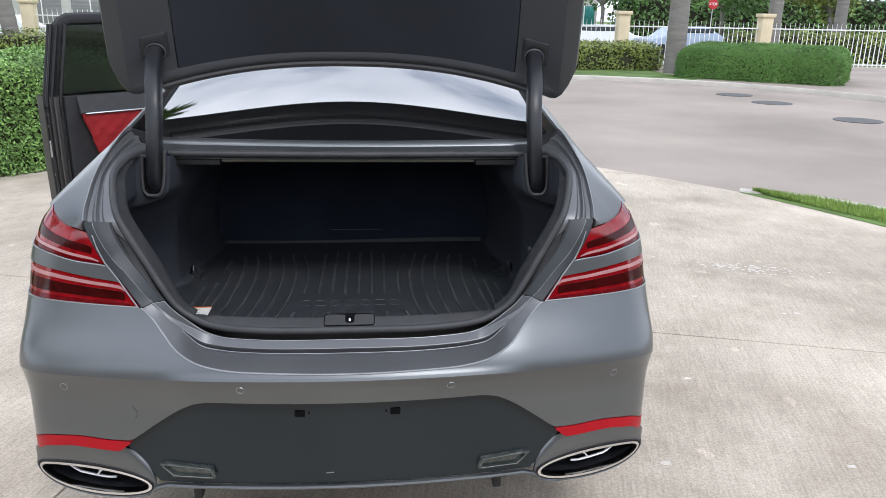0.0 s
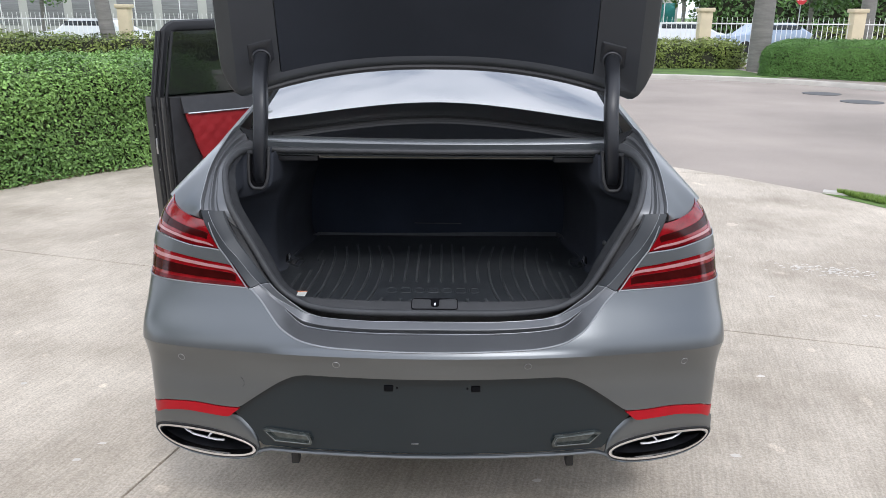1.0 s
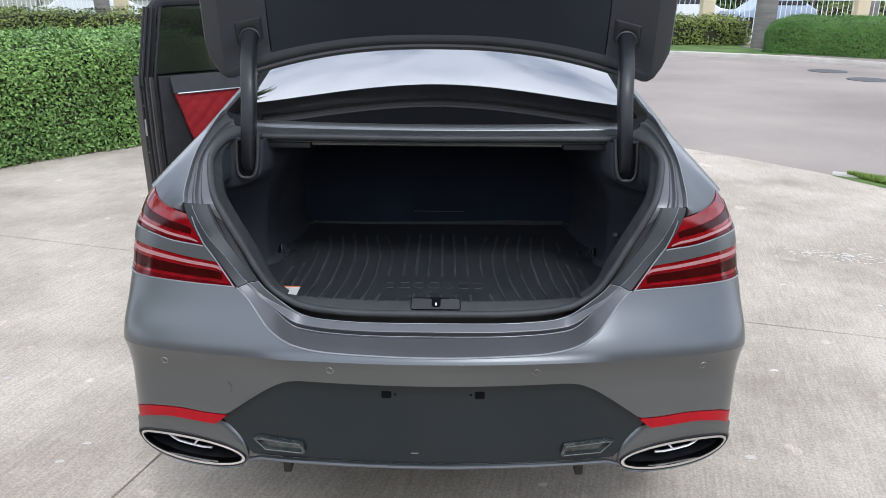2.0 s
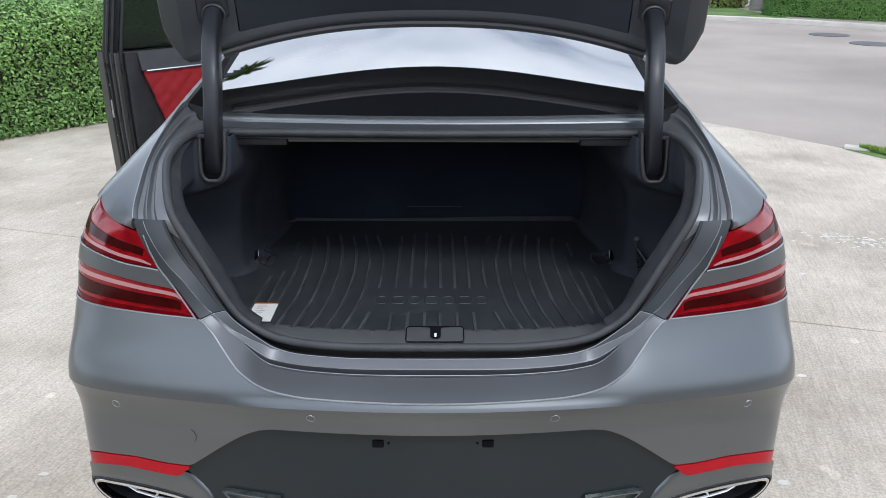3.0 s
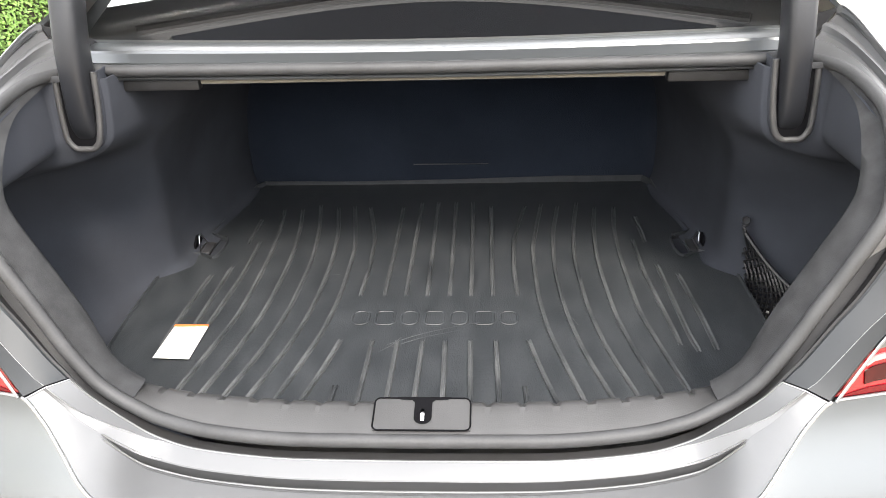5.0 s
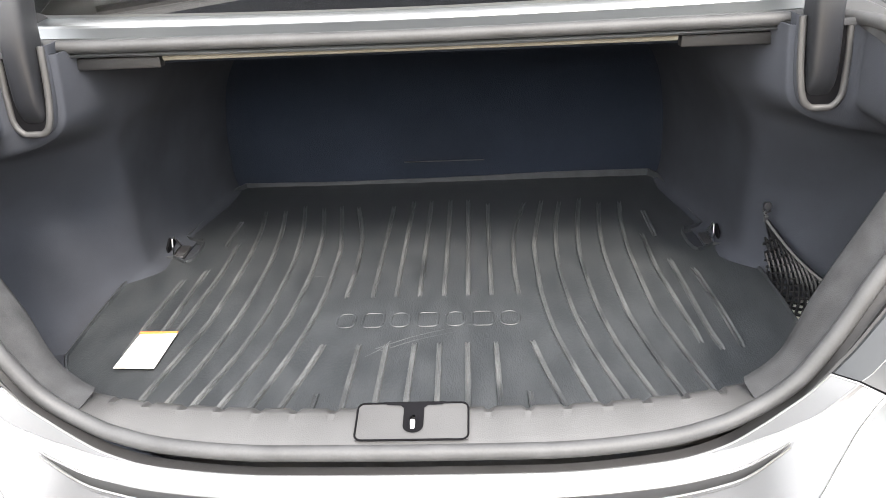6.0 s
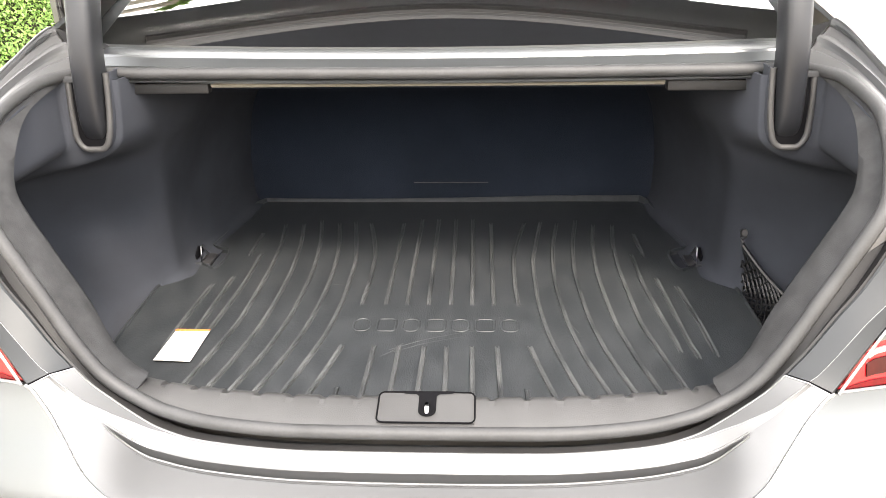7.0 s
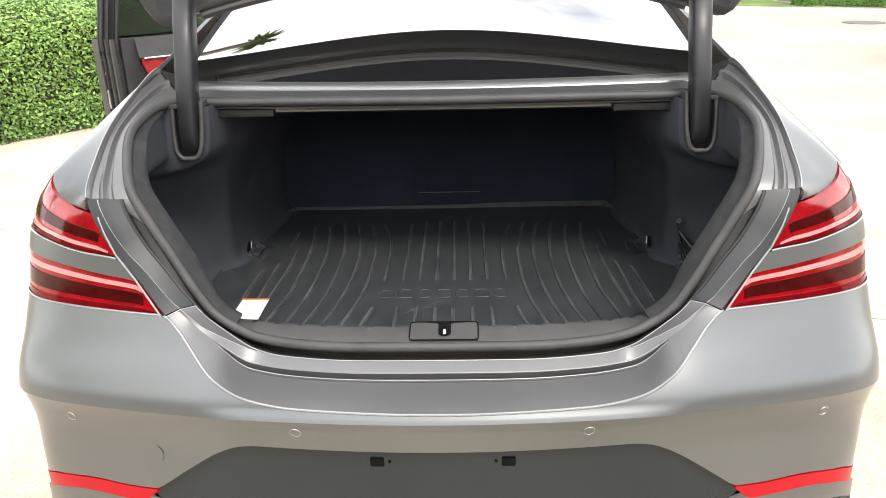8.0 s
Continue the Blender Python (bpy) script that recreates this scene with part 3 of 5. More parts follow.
for side in (1, -1):
    cpart("load_edge", jamb(0, 5.985, 73, edge_profile, side), EDGE_PAINT, "painted load edge with a raised step", sharp=15)
    cpart("lamp_jamb", jamb(6.03, 9, 41, lamp_profile, side), JAMB_SHADED, "painted jamb beside the tail lamps, toned dark for shade", sharp=15)
    # Body-coloured channel given a black material for the shadow in it.
    cpart("shaded_channel", jamb(0, 9, 109, channel_profile, side), RUBBER, "channel beside the trunk seal, blackened for its shade")
    # Pale tubes paint the glints on the step, crease and lip.
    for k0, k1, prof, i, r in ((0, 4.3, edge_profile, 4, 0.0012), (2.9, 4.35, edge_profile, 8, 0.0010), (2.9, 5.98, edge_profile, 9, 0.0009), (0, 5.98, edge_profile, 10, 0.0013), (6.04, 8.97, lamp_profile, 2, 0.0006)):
        cpart("crease_glint", tube(edge_line(k0, k1, 50, prof, i, side), r, 6), EDGE_GLINT)
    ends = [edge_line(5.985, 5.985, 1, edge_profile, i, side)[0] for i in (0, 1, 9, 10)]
    cpart("crease_glint", tube(ends, 0.0011, 6), EDGE_GLINT)
    ends = [edge_line(6.01, 6.01, 1, edge_profile, i, side, -0.001)[0] for i in (0, 1, 9, 10)]
    cpart("jamb_gap", tube(ends, 0.0019, 6), HOLE)
    cpart("rain_gutter", jamb(9.02, 13, 41, lambda k: [(0, 0.004), (0.05, 0.002), (0.10, -0.006), (0.24, -0.007), (0.31, 0.000), (0.36, 0.001), (0.42, -0.005)], side), EDGE_PAINT, "dark gutter beside the trunk opening")
    cpart("gutter_flange", jamb(9.02, 13, 41, lambda k: [(0.42, -0.005), (0.46, -0.008), (0.54, -0.007), (0.60, 0.0), (0.80, 0.002), (1, 0.0)], side), EDGE_PAINT)
    def tail_profile(k):
        q = ease(8.15, 9.02, k)
        f0 = 0.95 - 0.35 * q
        return [(f0, -0.006 - 0.010 * (1 - q)), (f0 + (1 - f0) * 0.15, 0.0 - 0.012 * (1 - q)), (f0 + (1 - f0) * 0.5, 0.001 - 0.014 * (1 - q)), (1, -0.016 * (1 - q))]
    cpart("gutter_flange", jamb(8.15, 9.03, 15, tail_profile, side), EDGE_PAINT)
    # Painted glint on the gutter's outer ridge.
    cpart("gutter_glint", tube(edge_line(9.02, 12.9, 50, lambda k: [(0, 0.005)], 0, side), 0.0016, 6), EDGE_GLINT)
    rows = []
    for q in lin(0, 1, 9):
        u, v = Vector(outer_at(13)), Vector(ring_at(13))
        rows.append([both((u.lerp(v, w)).lerp(Vector((0.622, 0.735 - 0.083 * w, 1.224 - 0.041 * w)), q), side) for w in lin(0, 1, 6)])
    cpart("corner_cover", sheet(rows, 0.004, away=(0, 0.8, 0.6)), RUBBER, "black cover in the corner below the rear window")
rows = []
for x in lin(-0.63, 0.63, 61):
    o, r = Vector((x, 0.74 - 0.006 * (x / 0.63) ** 4, 1.212 + 0.012 * (x / 0.63) ** 2)), Vector((x, 0.655 - 0.004 * (x / 0.63) ** 4, 1.176 + 0.007 * (x / 0.63) ** 2))
    rows.append([tuple(o.lerp(r, f) + Vector((0, -0.4, 0.9)) * h) for f, h in ((-0.05, -0.004), (0.0, 0.0), (0.04, 0.004), (0.07, -0.002), (0.10, 0.001), (0.46, 0.009), (0.50, 0.006), (0.54, 0.009), (0.78, 0.006), (0.85, -0.006), (1.05, -0.010))])
cpart("rear_shelf_panel", sheet(rows, 0.004, away=(0, 0.8, 0.6)), PAINT, "painted panel below the rear window")
loop_pts = [tuple(ring_at(k)) for k in lin(0, 16, 129)] + [both(ring_at(k), -1) for k in lin(16, 0, 129)[1:-1]]
cpart("trunk_seal", tube([(x, y + 0.004, z + 0.004) for x, y, z in loop_pts], 0.0105, 10, True, up=(0, -0.5, 0.8)), SEAL, "dark rubber trunk seal")

# sill plate over the load edge, with ribs on its inner face
E_IN = spline([(0, 0, 0.235, 0.784), (1, 0.17, 0.238, 0.784), (2, 0.31, 0.25, 0.784), (3, 0.38, 0.262, 0.784), (4, 0.44, 0.28, 0.783), (5.2, 0.505, 0.315, 0.778)])
rows = []
for sgn, ks in ((-1, lin(5.2, 0, 240)), (1, lin(0, 5.2, 240)[1:])):
    for k in ks:
        r, e = Vector(ring_at(k)), Vector(E_IN(k))
        rib = 0.5 + 0.5 * math.cos(2 * math.pi * e.x / 0.0505)
        dip = 0.005 * ease(0.86, 0.95, rib) if e.x > 0.09 else 0.0
        rows.append([both(p, sgn) for p in (r + Vector((0, 0.010, 0.006)), r.lerp(e, 0.28) + Vector((0, 0, 0.007)), r.lerp(e, 0.60) + Vector((0, 0, 0.006)), e + Vector((0, -0.020, 0.0025)), e + Vector((0, -0.013, 0.002 - dip)),
                                         e + Vector((0, 0, -0.004 - dip)), e + Vector((0, 0.012, -0.02)), e + Vector((0, 0.022, -0.11)))])
cpart("sill_plate", sheet(rows, 0.003, away=(0, 0.3, 0.3)), SILL, "grey plastic sill plate with ribs")
def sill_at(x, y, up=0.0):
    return (x, y, 0.7795 + (y - 0.176) * 0.195 + up)


latch = cpart("latch_cover", sheet([[sill_at(x, y) for y in lin(0.174, 0.230, 5)] for x in lin(-0.066, 0.074, 9)], 0.006, away=(0, 0.2, 0)), SILL, "rectangular latch cover")
seam = []
for cx, cy, t0 in ((0.066, 0.222, 0), (-0.058, 0.222, 90), (-0.058, 0.182, 180), (0.066, 0.182, 270)):
    seam += [sill_at(cx + 0.009 * math.cos(radians(t)), cy + 0.009 * math.sin(radians(t)), 0.0006) for t in lin(t0, t0 + 90, 6)]
cpart("latch_seam", tube(seam, 0.0013, 6, True), HOLE, parent=latch)
slot = [(-0.034, 0.2325), (-0.030, 0.2275), (-0.012, 0.2265), (-0.0075, 0.222), (-0.0075, 0.194)] + [(0.0055 + 0.013 * math.cos(t), 0.194 + 0.011 * math.sin(t)) for t in lin(math.pi, 2 * math.pi, 9)] + [(0.0185, 0.222), (0.023, 0.2265), (0.042, 0.2275), (0.046, 0.2325)]
bm = bmesh.new()
bm.faces.new([bm.verts.new(sill_at(x, y, 0.0014)) for x, y in slot])
cpart("latch_slot", bm, HOLE, "black latch slot", parent=latch)
cpart("striker", tube([sill_at(0.0055, y, u) for y, u in ((0.187, 0.003), (0.192, 0.006), (0.199, 0.007), (0.206, 0.004))], [0.0032, 0.004, 0.004, 0.0025], 8), CHROME, "bright steel striker", parent=latch)

# ---- trunk lining ----
POCKET = [(0.59, 0.56), (0.72, 0.545), (0.82, 0.56), (0.865, 0.63), (0.878, 0.74), (0.874, 0.85), (0.855, 0.935), (0.80, 0.995), (0.725, 1.028), (0.672, 1.07), (0.668, 1.18)]
LINER = [(0.585, 0.655), (0.612, 0.662), (0.630, 0.68), (0.636, 0.72), (0.636, 0.79), (0.628, 0.87), (0.612, 0.945), (0.590, 0.995), (0.575, 1.03), (0.562, 1.09), (0.552, 1.18)]


rim_top = spline([(q[1], q[0] - 0.008, q[2] - 0.012) for q in RING[8:14]])
sec = [spline([(i, *p) for i, p in enumerate(S)]) for S in (POCKET, LINER)]
for side in (1, -1):
    rows = []
    for y in (*lin(0.30, 0.57, 10), *lin(0.585, 0.66, 16), *lin(0.675, 0.97, 24), *lin(1.0, 1.38, 10)):
        narrow = 1 - 0.085 * ease(0.95, 1.4, y)
        row = []
        for i in lin(0, 10, 61):
            p, q = sec[0](i), sec[1](i)
            up = ease(0.975, 1.06, p[1])
            w = (1 - up) * ease(0.605, 0.90 - 0.07 * ease(0.80, 0.98, p[1]), y) + up * (0.88 * ease(0.597, 0.622, y) + 0.12 * ease(0.61, 0.72, y))
            p = (1 - w) * p + w * q
            p[0] -= 0.012 * up * ease(0.60, 0.90, y)
            if y < 0.60:
                rx, rz = rim_top(y)
                if p[1] > rz:
                    p = np.array([min(p[0], rx + 0.02), rz])
            row.append((p[0] * narrow * side, y, p[1]))
        rows.append(row)
    cpart("side_lining", sheet(rows, 0.004, away=(side * 1.5, 0.7, 0.8)), FELT, "charcoal felt side lining", sharp=70)
    # soft lining lip along the seal
    rows = []
    for k in lin(4.2, 13.0, 90):
        r = Vector(ring_at(k))
        ins = (Vector((0, r.y, 0.95)) - r).normalized()
        row, wide = [], ease(5.0, 6.4, k)
        for a, dy in ((0.0, 0.004), (0.006, 0.012), (0.009, 0.028), (0.010 + 0.003 * wide, 0.048), (0.007 + 0.008 * wide, 0.062 + 0.006 * wide), (-0.004 + 0.012 * wide, 0.070 + 0.010 * wide), (-0.04, 0.076 + 0.012 * wide), (-0.12, 0.083 + 0.012 * wide)):
            p = r + ins * max(a, -0.12 + 0.112 * ease(7.0, 10.0, k))
            row.append(both((p.x, min(r.y + dy, 0.600 + 0.01 * dy), p.z), side))
        rows.append(row)
    cpart("lining_lip", sheet(rows, 0.003, away=(side * 1.2, 0.6, 0.9)), FELT_PALE, "soft grey lining edge", sharp=70)
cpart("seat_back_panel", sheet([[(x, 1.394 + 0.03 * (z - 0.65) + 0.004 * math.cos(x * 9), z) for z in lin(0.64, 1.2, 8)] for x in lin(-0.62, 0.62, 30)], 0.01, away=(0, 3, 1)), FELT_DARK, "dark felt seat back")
cpart("seat_label", box(-0.108, 0.110, 1.3895, 1.393, 0.7165, 0.7185), SILL)
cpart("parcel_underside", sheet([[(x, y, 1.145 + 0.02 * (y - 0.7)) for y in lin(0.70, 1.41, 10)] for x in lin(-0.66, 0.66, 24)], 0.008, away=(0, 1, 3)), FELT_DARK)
cpart("trunk_floor", box(-0.82, 0.82, 0.245, 1.4, 0.55, 0.575), FELT)
cpart("floor_board", box(-0.60, 0.60, 0.30, 1.385, 0.60, 0.648, 0.006), FELT)
cpart("shelf_foam", box(-0.415, 0.415, 0.664, 0.684, 1.155, 1.165, 0.003), FOAM, "pale foam strip under the shelf edge")
cpart("shelf_bracket", box(-0.62, -0.42, 0.668, 0.69, 1.143, 1.163, 0.004), RUBBER)
cpart("shelf_bracket", box(0.42, 0.62, 0.668, 0.69, 1.143, 1.163, 0.004), RUBBER)
for side in (1, -1):
    cup = [(0.648, 0.604, 1.180), (0.652, 0.602, 1.12), (0.652, 0.600, 1.085), (0.646, 0.600, 1.066), (0.633, 0.600, 1.0575), (0.612, 0.600, 1.0575), (0.598, 0.600, 1.066), (0.589, 0.601, 1.09), (0.584, 0.604, 1.125), (0.579, 0.608, 1.195)]
    cs = spline([(i, *p) for i, p in enumerate(cup)])
    pts = [both(cs(i), side) for i in lin(0, 9, 72)]
    rows = []
    for x, y, z in [tuple(cs(i)) for i in lin(0, 9, 72)]:
        o = Vector((x - 0.618, 0, min(0.0, z - 1.10))).normalized()
        rows.append([both((x + o.x * d, y + back, z + o.z * d), side) for d, back in ((0, 0.0), (0.004, 0.003), (0.005, 0.012), (0.004, 0.03), (0.002, 0.05))])
    cpart("hinge_cup", sheet(rows, 0.003, away=(side * 0.618, 0.66, 1.12)), FELT, "felt collar round the hinge slot", sharp=70)
    cpart("hinge_cup_rim", tube(pts, 0.0055, 12, up=(0, 1, 0)), SILL, "grey piped edge of the hinge slot")
    bm = bmesh.new()
    bm.faces.new([bm.verts.new((p[0], p[1] + 0.0, p[2])) for p in pts])
    cpart("hinge_slot", bm, HOLE, "black hinge slot")
    path = spline([(0, 0.618, 0.634, 1.080), (1, 0.616, 0.614, 1.11), (2, 0.606, 0.605, 1.21), (3, 0.602, 0.626, 1.32), (4, 0.613, 0.69, 1.415), (5, 0.630, 0.80, 1.490)])
    bm = bmesh.new()
    rings = []
    for i in lin(0, 5, 36):
        p, q = Vector(path(i)), Vector(path(min(5, i + 0.05))) - Vector(path(max(0, i - 0.05)))
        t = q.normalized()
        sd = Vector((1, 0, 0)) - t * t.x
        sd.normalize()
        fw = t.cross(sd)
        w, d = 0.0225 + 0.002 * ease(2, 4, i), 0.031 - 0.006 * abs(i - 2) / 3
        rings.append([both(p + sd * (w * math.copysign(abs(math.cos(a)) ** 0.55, math.cos(a))) + fw * (d * math.copysign(abs(math.sin(a)) ** 0.55, math.sin(a))), side) for a in lin(0, 2 * math.pi, 21)[:-1]])
    sheet(rings, closed=True, bm=bm)
    cpart("hinge_arm", bm, ARM, "black curved trunk hinge arm")

# ---- rear window, roof, pillars, sides ----
def window_pt(u, v):
    """The rear window: u across -1 to 1, v up 0 to 1."""
    half = 0.686 - 0.085 * v
    x = half * u
    y = 0.748 + 0.80 * v - 0.03 * u * u * (1 - v) + 0.05 * u * u * v
    z = 1.208 + 0.345 * v + 0.018 * math.sin(math.pi * v) + 0.010 * u * u - 0.05 * u * u * v
    return (x, y, z)


rear_window = cpart("rear_window", sheet([[window_pt(u, v) for v in lin(0, 1, 20)] for u in lin(-1, 1, 40)], 0.004, away=(0, 1.2, 0.8)), TINT, "tinted rear window")
rear_window.visible_shadow = False
for u in (-0.30, 0.0, 0.30):
    cpart("heater_line", tube([tuple(np.array(window_pt(u, v)) + (0, 0.004, -0.008)) for v in lin(0.08, 0.9, 12)], 0.0012, 5), RED_STRIP, parent=rear_window)
for side in (1, -1):
    # quarter panel above the lamps and C pillar
    L = spline([(0, 0.717, 0.25, 1.042), (1, 0.79, 0.295, 1.056), (2, 0.835, 0.35, 1.088), (3, 0.872, 0.46, 1.075), (4, 0.888, 0.75, 1.06), (5, 0.892, 1.1, 1.06), (6, 0.892, 1.7, 1.06)])
    T = spline([(0, 0.716, 0.252, 1.066), (1, 0.722, 0.34, 1.127), (2, 0.728, 0.45, 1.178), (3, 0.724, 0.57, 1.223), (4, 0.70, 0.70, 1.268), (5, 0.655, 1.05, 1.375), (6, 0.585, 1.60, 1.545)])
    rows = []
    for i in lin(0, 6, 60):
        a, b = Vector(L(i)), Vector(T(i))
        blg = 0.006 + 0.018 * ease(3, 5, i)
        rows.append([both(a.lerp(b, w) + Vector((0.75, -0.1, 0.6)) * (blg * 4 * w * (1 - w)), side) for w in lin(0, 1, 12)])
    cpart("quarter_panel", sheet(rows, 0.008, away=(0, 1.0, 0.6)), PAINT)
    rows = []
    for y in (*lin(0.40, 0.75, 12), *lin(0.78, 1.4, 26), *lin(1.5, 3.4, 20), *lin(3.45, 4.25, 30)):
        s = s_of_y(y)
        lo, hi = max(arch(y), 0.43 if y < 0.6 else 0), (1.065 if y > 0.46 else 1.0) - 0.12 * ease(3.2, 4.3, y)
        lo = max(lo, 0.868) if y < 0.58 else lo
        rows.append([skin(s * side, lo + (hi - lo) * k / 10) for k in range(11)])
    cpart("body_side", sheet(rows, 0.01, away=(0, 2.0, 0.6)), PAINT)
    rows = [[skin(s_of_y(y) * side, z) for z in lin(0.20, 0.43, 5)] for y in lin(0.40, 0.66, 8)]
    cpart("valance_side", sheet(rows, 0.01, away=(0, 2.0, 0.4)), PAINT)
    # cabin side
    rows = []
    for y in lin(1.5, 3.6, 24):
        zr = 1.555 - 0.25 * max(0, (abs(y - 2.2) - 0.55) / 0.9) ** 1.6
        rows.append([(side * (0.892 - 0.28 * w * (0.6 + 0.4 * w)), y, 1.06 + (zr - 1.06) * w) for w in lin(0, 1, 8)])
    cpart("side_window", sheet(rows, 0.005, away=(0, 2.2, 1.0)), TINT)
rows = []
for y in lin(1.545, 3.3, 24):
    zr = 1.575 - 0.22 * max(0, (abs(y - 2.2) - 0.6) / 0.9) ** 1.6
    rows.append([(x, y, zr - 0.055 * (x / 0.6) ** 4) for x in lin(-0.62, 0.62, 16)])
cpart("roof", sheet(rows, 0.02, away=(0, 2.2, 0.5)), PAINT)
rows = [[(x * (1 + 0.2 * w), 3.2 + 0.75 * w, 1.44 - 0.42 * w) for x in lin(-0.6, 0.6, 14)] for w in lin(0, 1, 10)]
cpart("windscreen", sheet(rows, 0.005, away=(0, 2.2, 0.8)), TINT)
rows = [[(x * (1 - 0.06 * w * w), 3.85 + 0.78 * w - 0.10 * (x / 0.9) ** 2 * w, 1.02 - 0.18 * w ** 2 - 0.06 * (x / 0.9) ** 4) for x in lin(-0.9, 0.9, 20)] for w in lin(0, 1, 12)]
cpart("hood", sheet(rows, 0.015, away=(0, 3.5, 0.3)), PAINT)
rows = [[(x, 4.62 - 0.42 * (abs(x) / 0.93) ** 3, z) for z in lin(0.2, 0.86, 8)] for x in lin(-0.90, 0.90, 24)]
cpart("front_bumper", sheet(rows, 0.02, away=(0, 3.5, 0.5)), PAINT)
cpart("underbody", box(-0.80, 0.80, 1.35, 4.2, 0.17, 0.26, 0.02), PLASTIC)
cpart("rear_underbody", box(-0.80, 0.80, 0.16, 1.36, 0.38, 0.42, 0.01), PLASTIC)
for y in (1.02, 3.86):
    for side in (1, -1):
        m = Matrix.Translation((side * 0.80, y, G + 0.335)) @ Matrix.Rotation(radians(90), 4, "Y")
        prof = [(0.235, -0.11), (0.30, -0.115), (0.328, -0.10), (0.335, -0.06), (0.335, 0.06), (0.328, 0.10), (0.30, 0.115), (0.235, 0.11)]
        tyre = [[m @ Vector((r * math.cos(t), r * math.sin(t), h)) for t in lin(0, 2 * math.pi, 41)[:-1]] for r, h in prof]
        wheel = cpart("wheel", sheet(tyre, closed=True), TYRE, "black tyre")
        rim = bmesh.new()
        cylinder(0.236, 0.236, -0.09, 0.07, 32, rim, m)
        for q in range(10):
            box(-0.012, 0.012, 0.03, 0.225, 0.06 * 1, 0.09, 0.006, rim, m @ Matrix.Rotation(2 * math.pi * q / 10, 4, "Z"))
        cpart("wheel_rim", rim, STEEL, "grey alloy rim", parent=wheel)

# cabin: rear seat back and shelf seen through the glass
cpart("parcel_shelf", box(-0.66, 0.66, 0.80, 1.36, 1.17, 1.19, 0.006), PLASTIC)
for x in (-0.36, 0.36):
    cpart("headrest", box(x - 0.13, x + 0.13, 1.40, 1.50, 1.17, 1.36, 0.035, segments=3), RED_LEATHER, "red leather headrest")
cpart("rear_seat", box(-0.62, 0.62, 1.41, 1.58, 0.6, 1.17, 0.04), RED_LEATHER)

# ---- trunk lid, standing open ----
def lid_pt(u, v, out=0.0):
    """The lid seen from behind: u across -1 to 1, v from its hinge edge 0 to its rear edge 1."""
    half = 0.785 - 0.012 * v
    a = abs(u)
    low = 1.453 - 0.106 * (min(a, 0.91) / 0.91) ** 2.4 + 0.125 * (max(0, a - 0.91) / 0.09) ** 2
    z = low + (2.14 - low) * v
    y = 1.0 - 0.20 * u * u * (1 - v) - 0.34 * v + out
    return (half * u, y, z)


lid_skin = sheet([[lid_pt(u, v, 0.055) for v in lin(0, 1, 16)] for u in lin(-1, 1, 81)], 0.006, away=(0, 3, 1.8))
lid = cpart("trunk_lid", lid_skin, PAINT, "open trunk lid")
edge = [(u, 0.0) for u in lin(-1, 1, 81)] + [(1.0, v) for v in lin(0, 1, 17)[1:]] + [(u, 1.0) for u in lin(1, -1, 81)[1:]] + [(-1.0, v) for v in lin(1, 0, 17)[1:-1]]


def inset(u, v, a, b, out):
    return lid_pt(u * (1 - a), b + v * (1 - 2 * b), out)


# The lid's shading is put into the colours of flange and inner frame.
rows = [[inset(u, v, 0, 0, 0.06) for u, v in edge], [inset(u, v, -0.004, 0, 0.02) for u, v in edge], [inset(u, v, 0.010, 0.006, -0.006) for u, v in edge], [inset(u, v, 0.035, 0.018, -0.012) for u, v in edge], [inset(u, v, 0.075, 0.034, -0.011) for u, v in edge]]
cpart("lid_flange", sheet(rows, closed=True), LID_PAINT_DIM, "outer flange of the lid, paint toned down for shade", parent=lid)
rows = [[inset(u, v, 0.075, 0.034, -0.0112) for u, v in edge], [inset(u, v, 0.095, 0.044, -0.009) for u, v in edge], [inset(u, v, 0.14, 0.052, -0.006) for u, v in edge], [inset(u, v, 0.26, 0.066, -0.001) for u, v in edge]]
cpart("lid_frame", sheet(rows, closed=True), LID_SHADE, "inner frame of the lid, toned darker for shade", parent=lid)
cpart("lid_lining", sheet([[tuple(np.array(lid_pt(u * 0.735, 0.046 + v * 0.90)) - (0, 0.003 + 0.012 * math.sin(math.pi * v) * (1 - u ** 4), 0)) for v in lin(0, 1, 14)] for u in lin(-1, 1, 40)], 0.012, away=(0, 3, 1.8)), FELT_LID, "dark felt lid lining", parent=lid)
for side in (1, -1):
    c = lid_pt(0.80 * side, 0.14)
    cpart("hinge_cover", sheet([[tuple(np.array(lid_pt((0.815 + du) * side, 0.17 + dv)) - (0, 0.014 - 0.010 * max(abs(du) / 0.055, abs(dv - 0.01) / 0.05) ** 8, 0)) for dv in lin(-0.04, 0.06, 13)] for du in lin(-0.055, 0.055, 15)], 0.006, away=(0, 3, 1.6)), ARM, "flat dark hinge cover", parent=lid)
    cpart("hinge_collar", tube([(0.630 * side + 0.031 * math.cos(t), 0.806, 1.490 + 0.026 * math.sin(t)) for t in lin(0, 2 * math.pi, 25)[:-1]], 0.006, 8, True, up=(0, 1, 0)), ARM, parent=lid)
    cpart("hinge_foot", tube([(0.630 * side, 0.79, 1.486), (0.632 * side, 0.86, 1.50), (0.632 * side, 0.93, 1.51)], 0.024, 12), PLASTIC)
lid_seal = [inset(u, 0, 0.0, 0.0, -0.018) for u in lin(-0.8, 0.8, 40)]
cpart("lid_edge", tube(lid_seal, 0.011, 8), RUBBER, parent=lid)

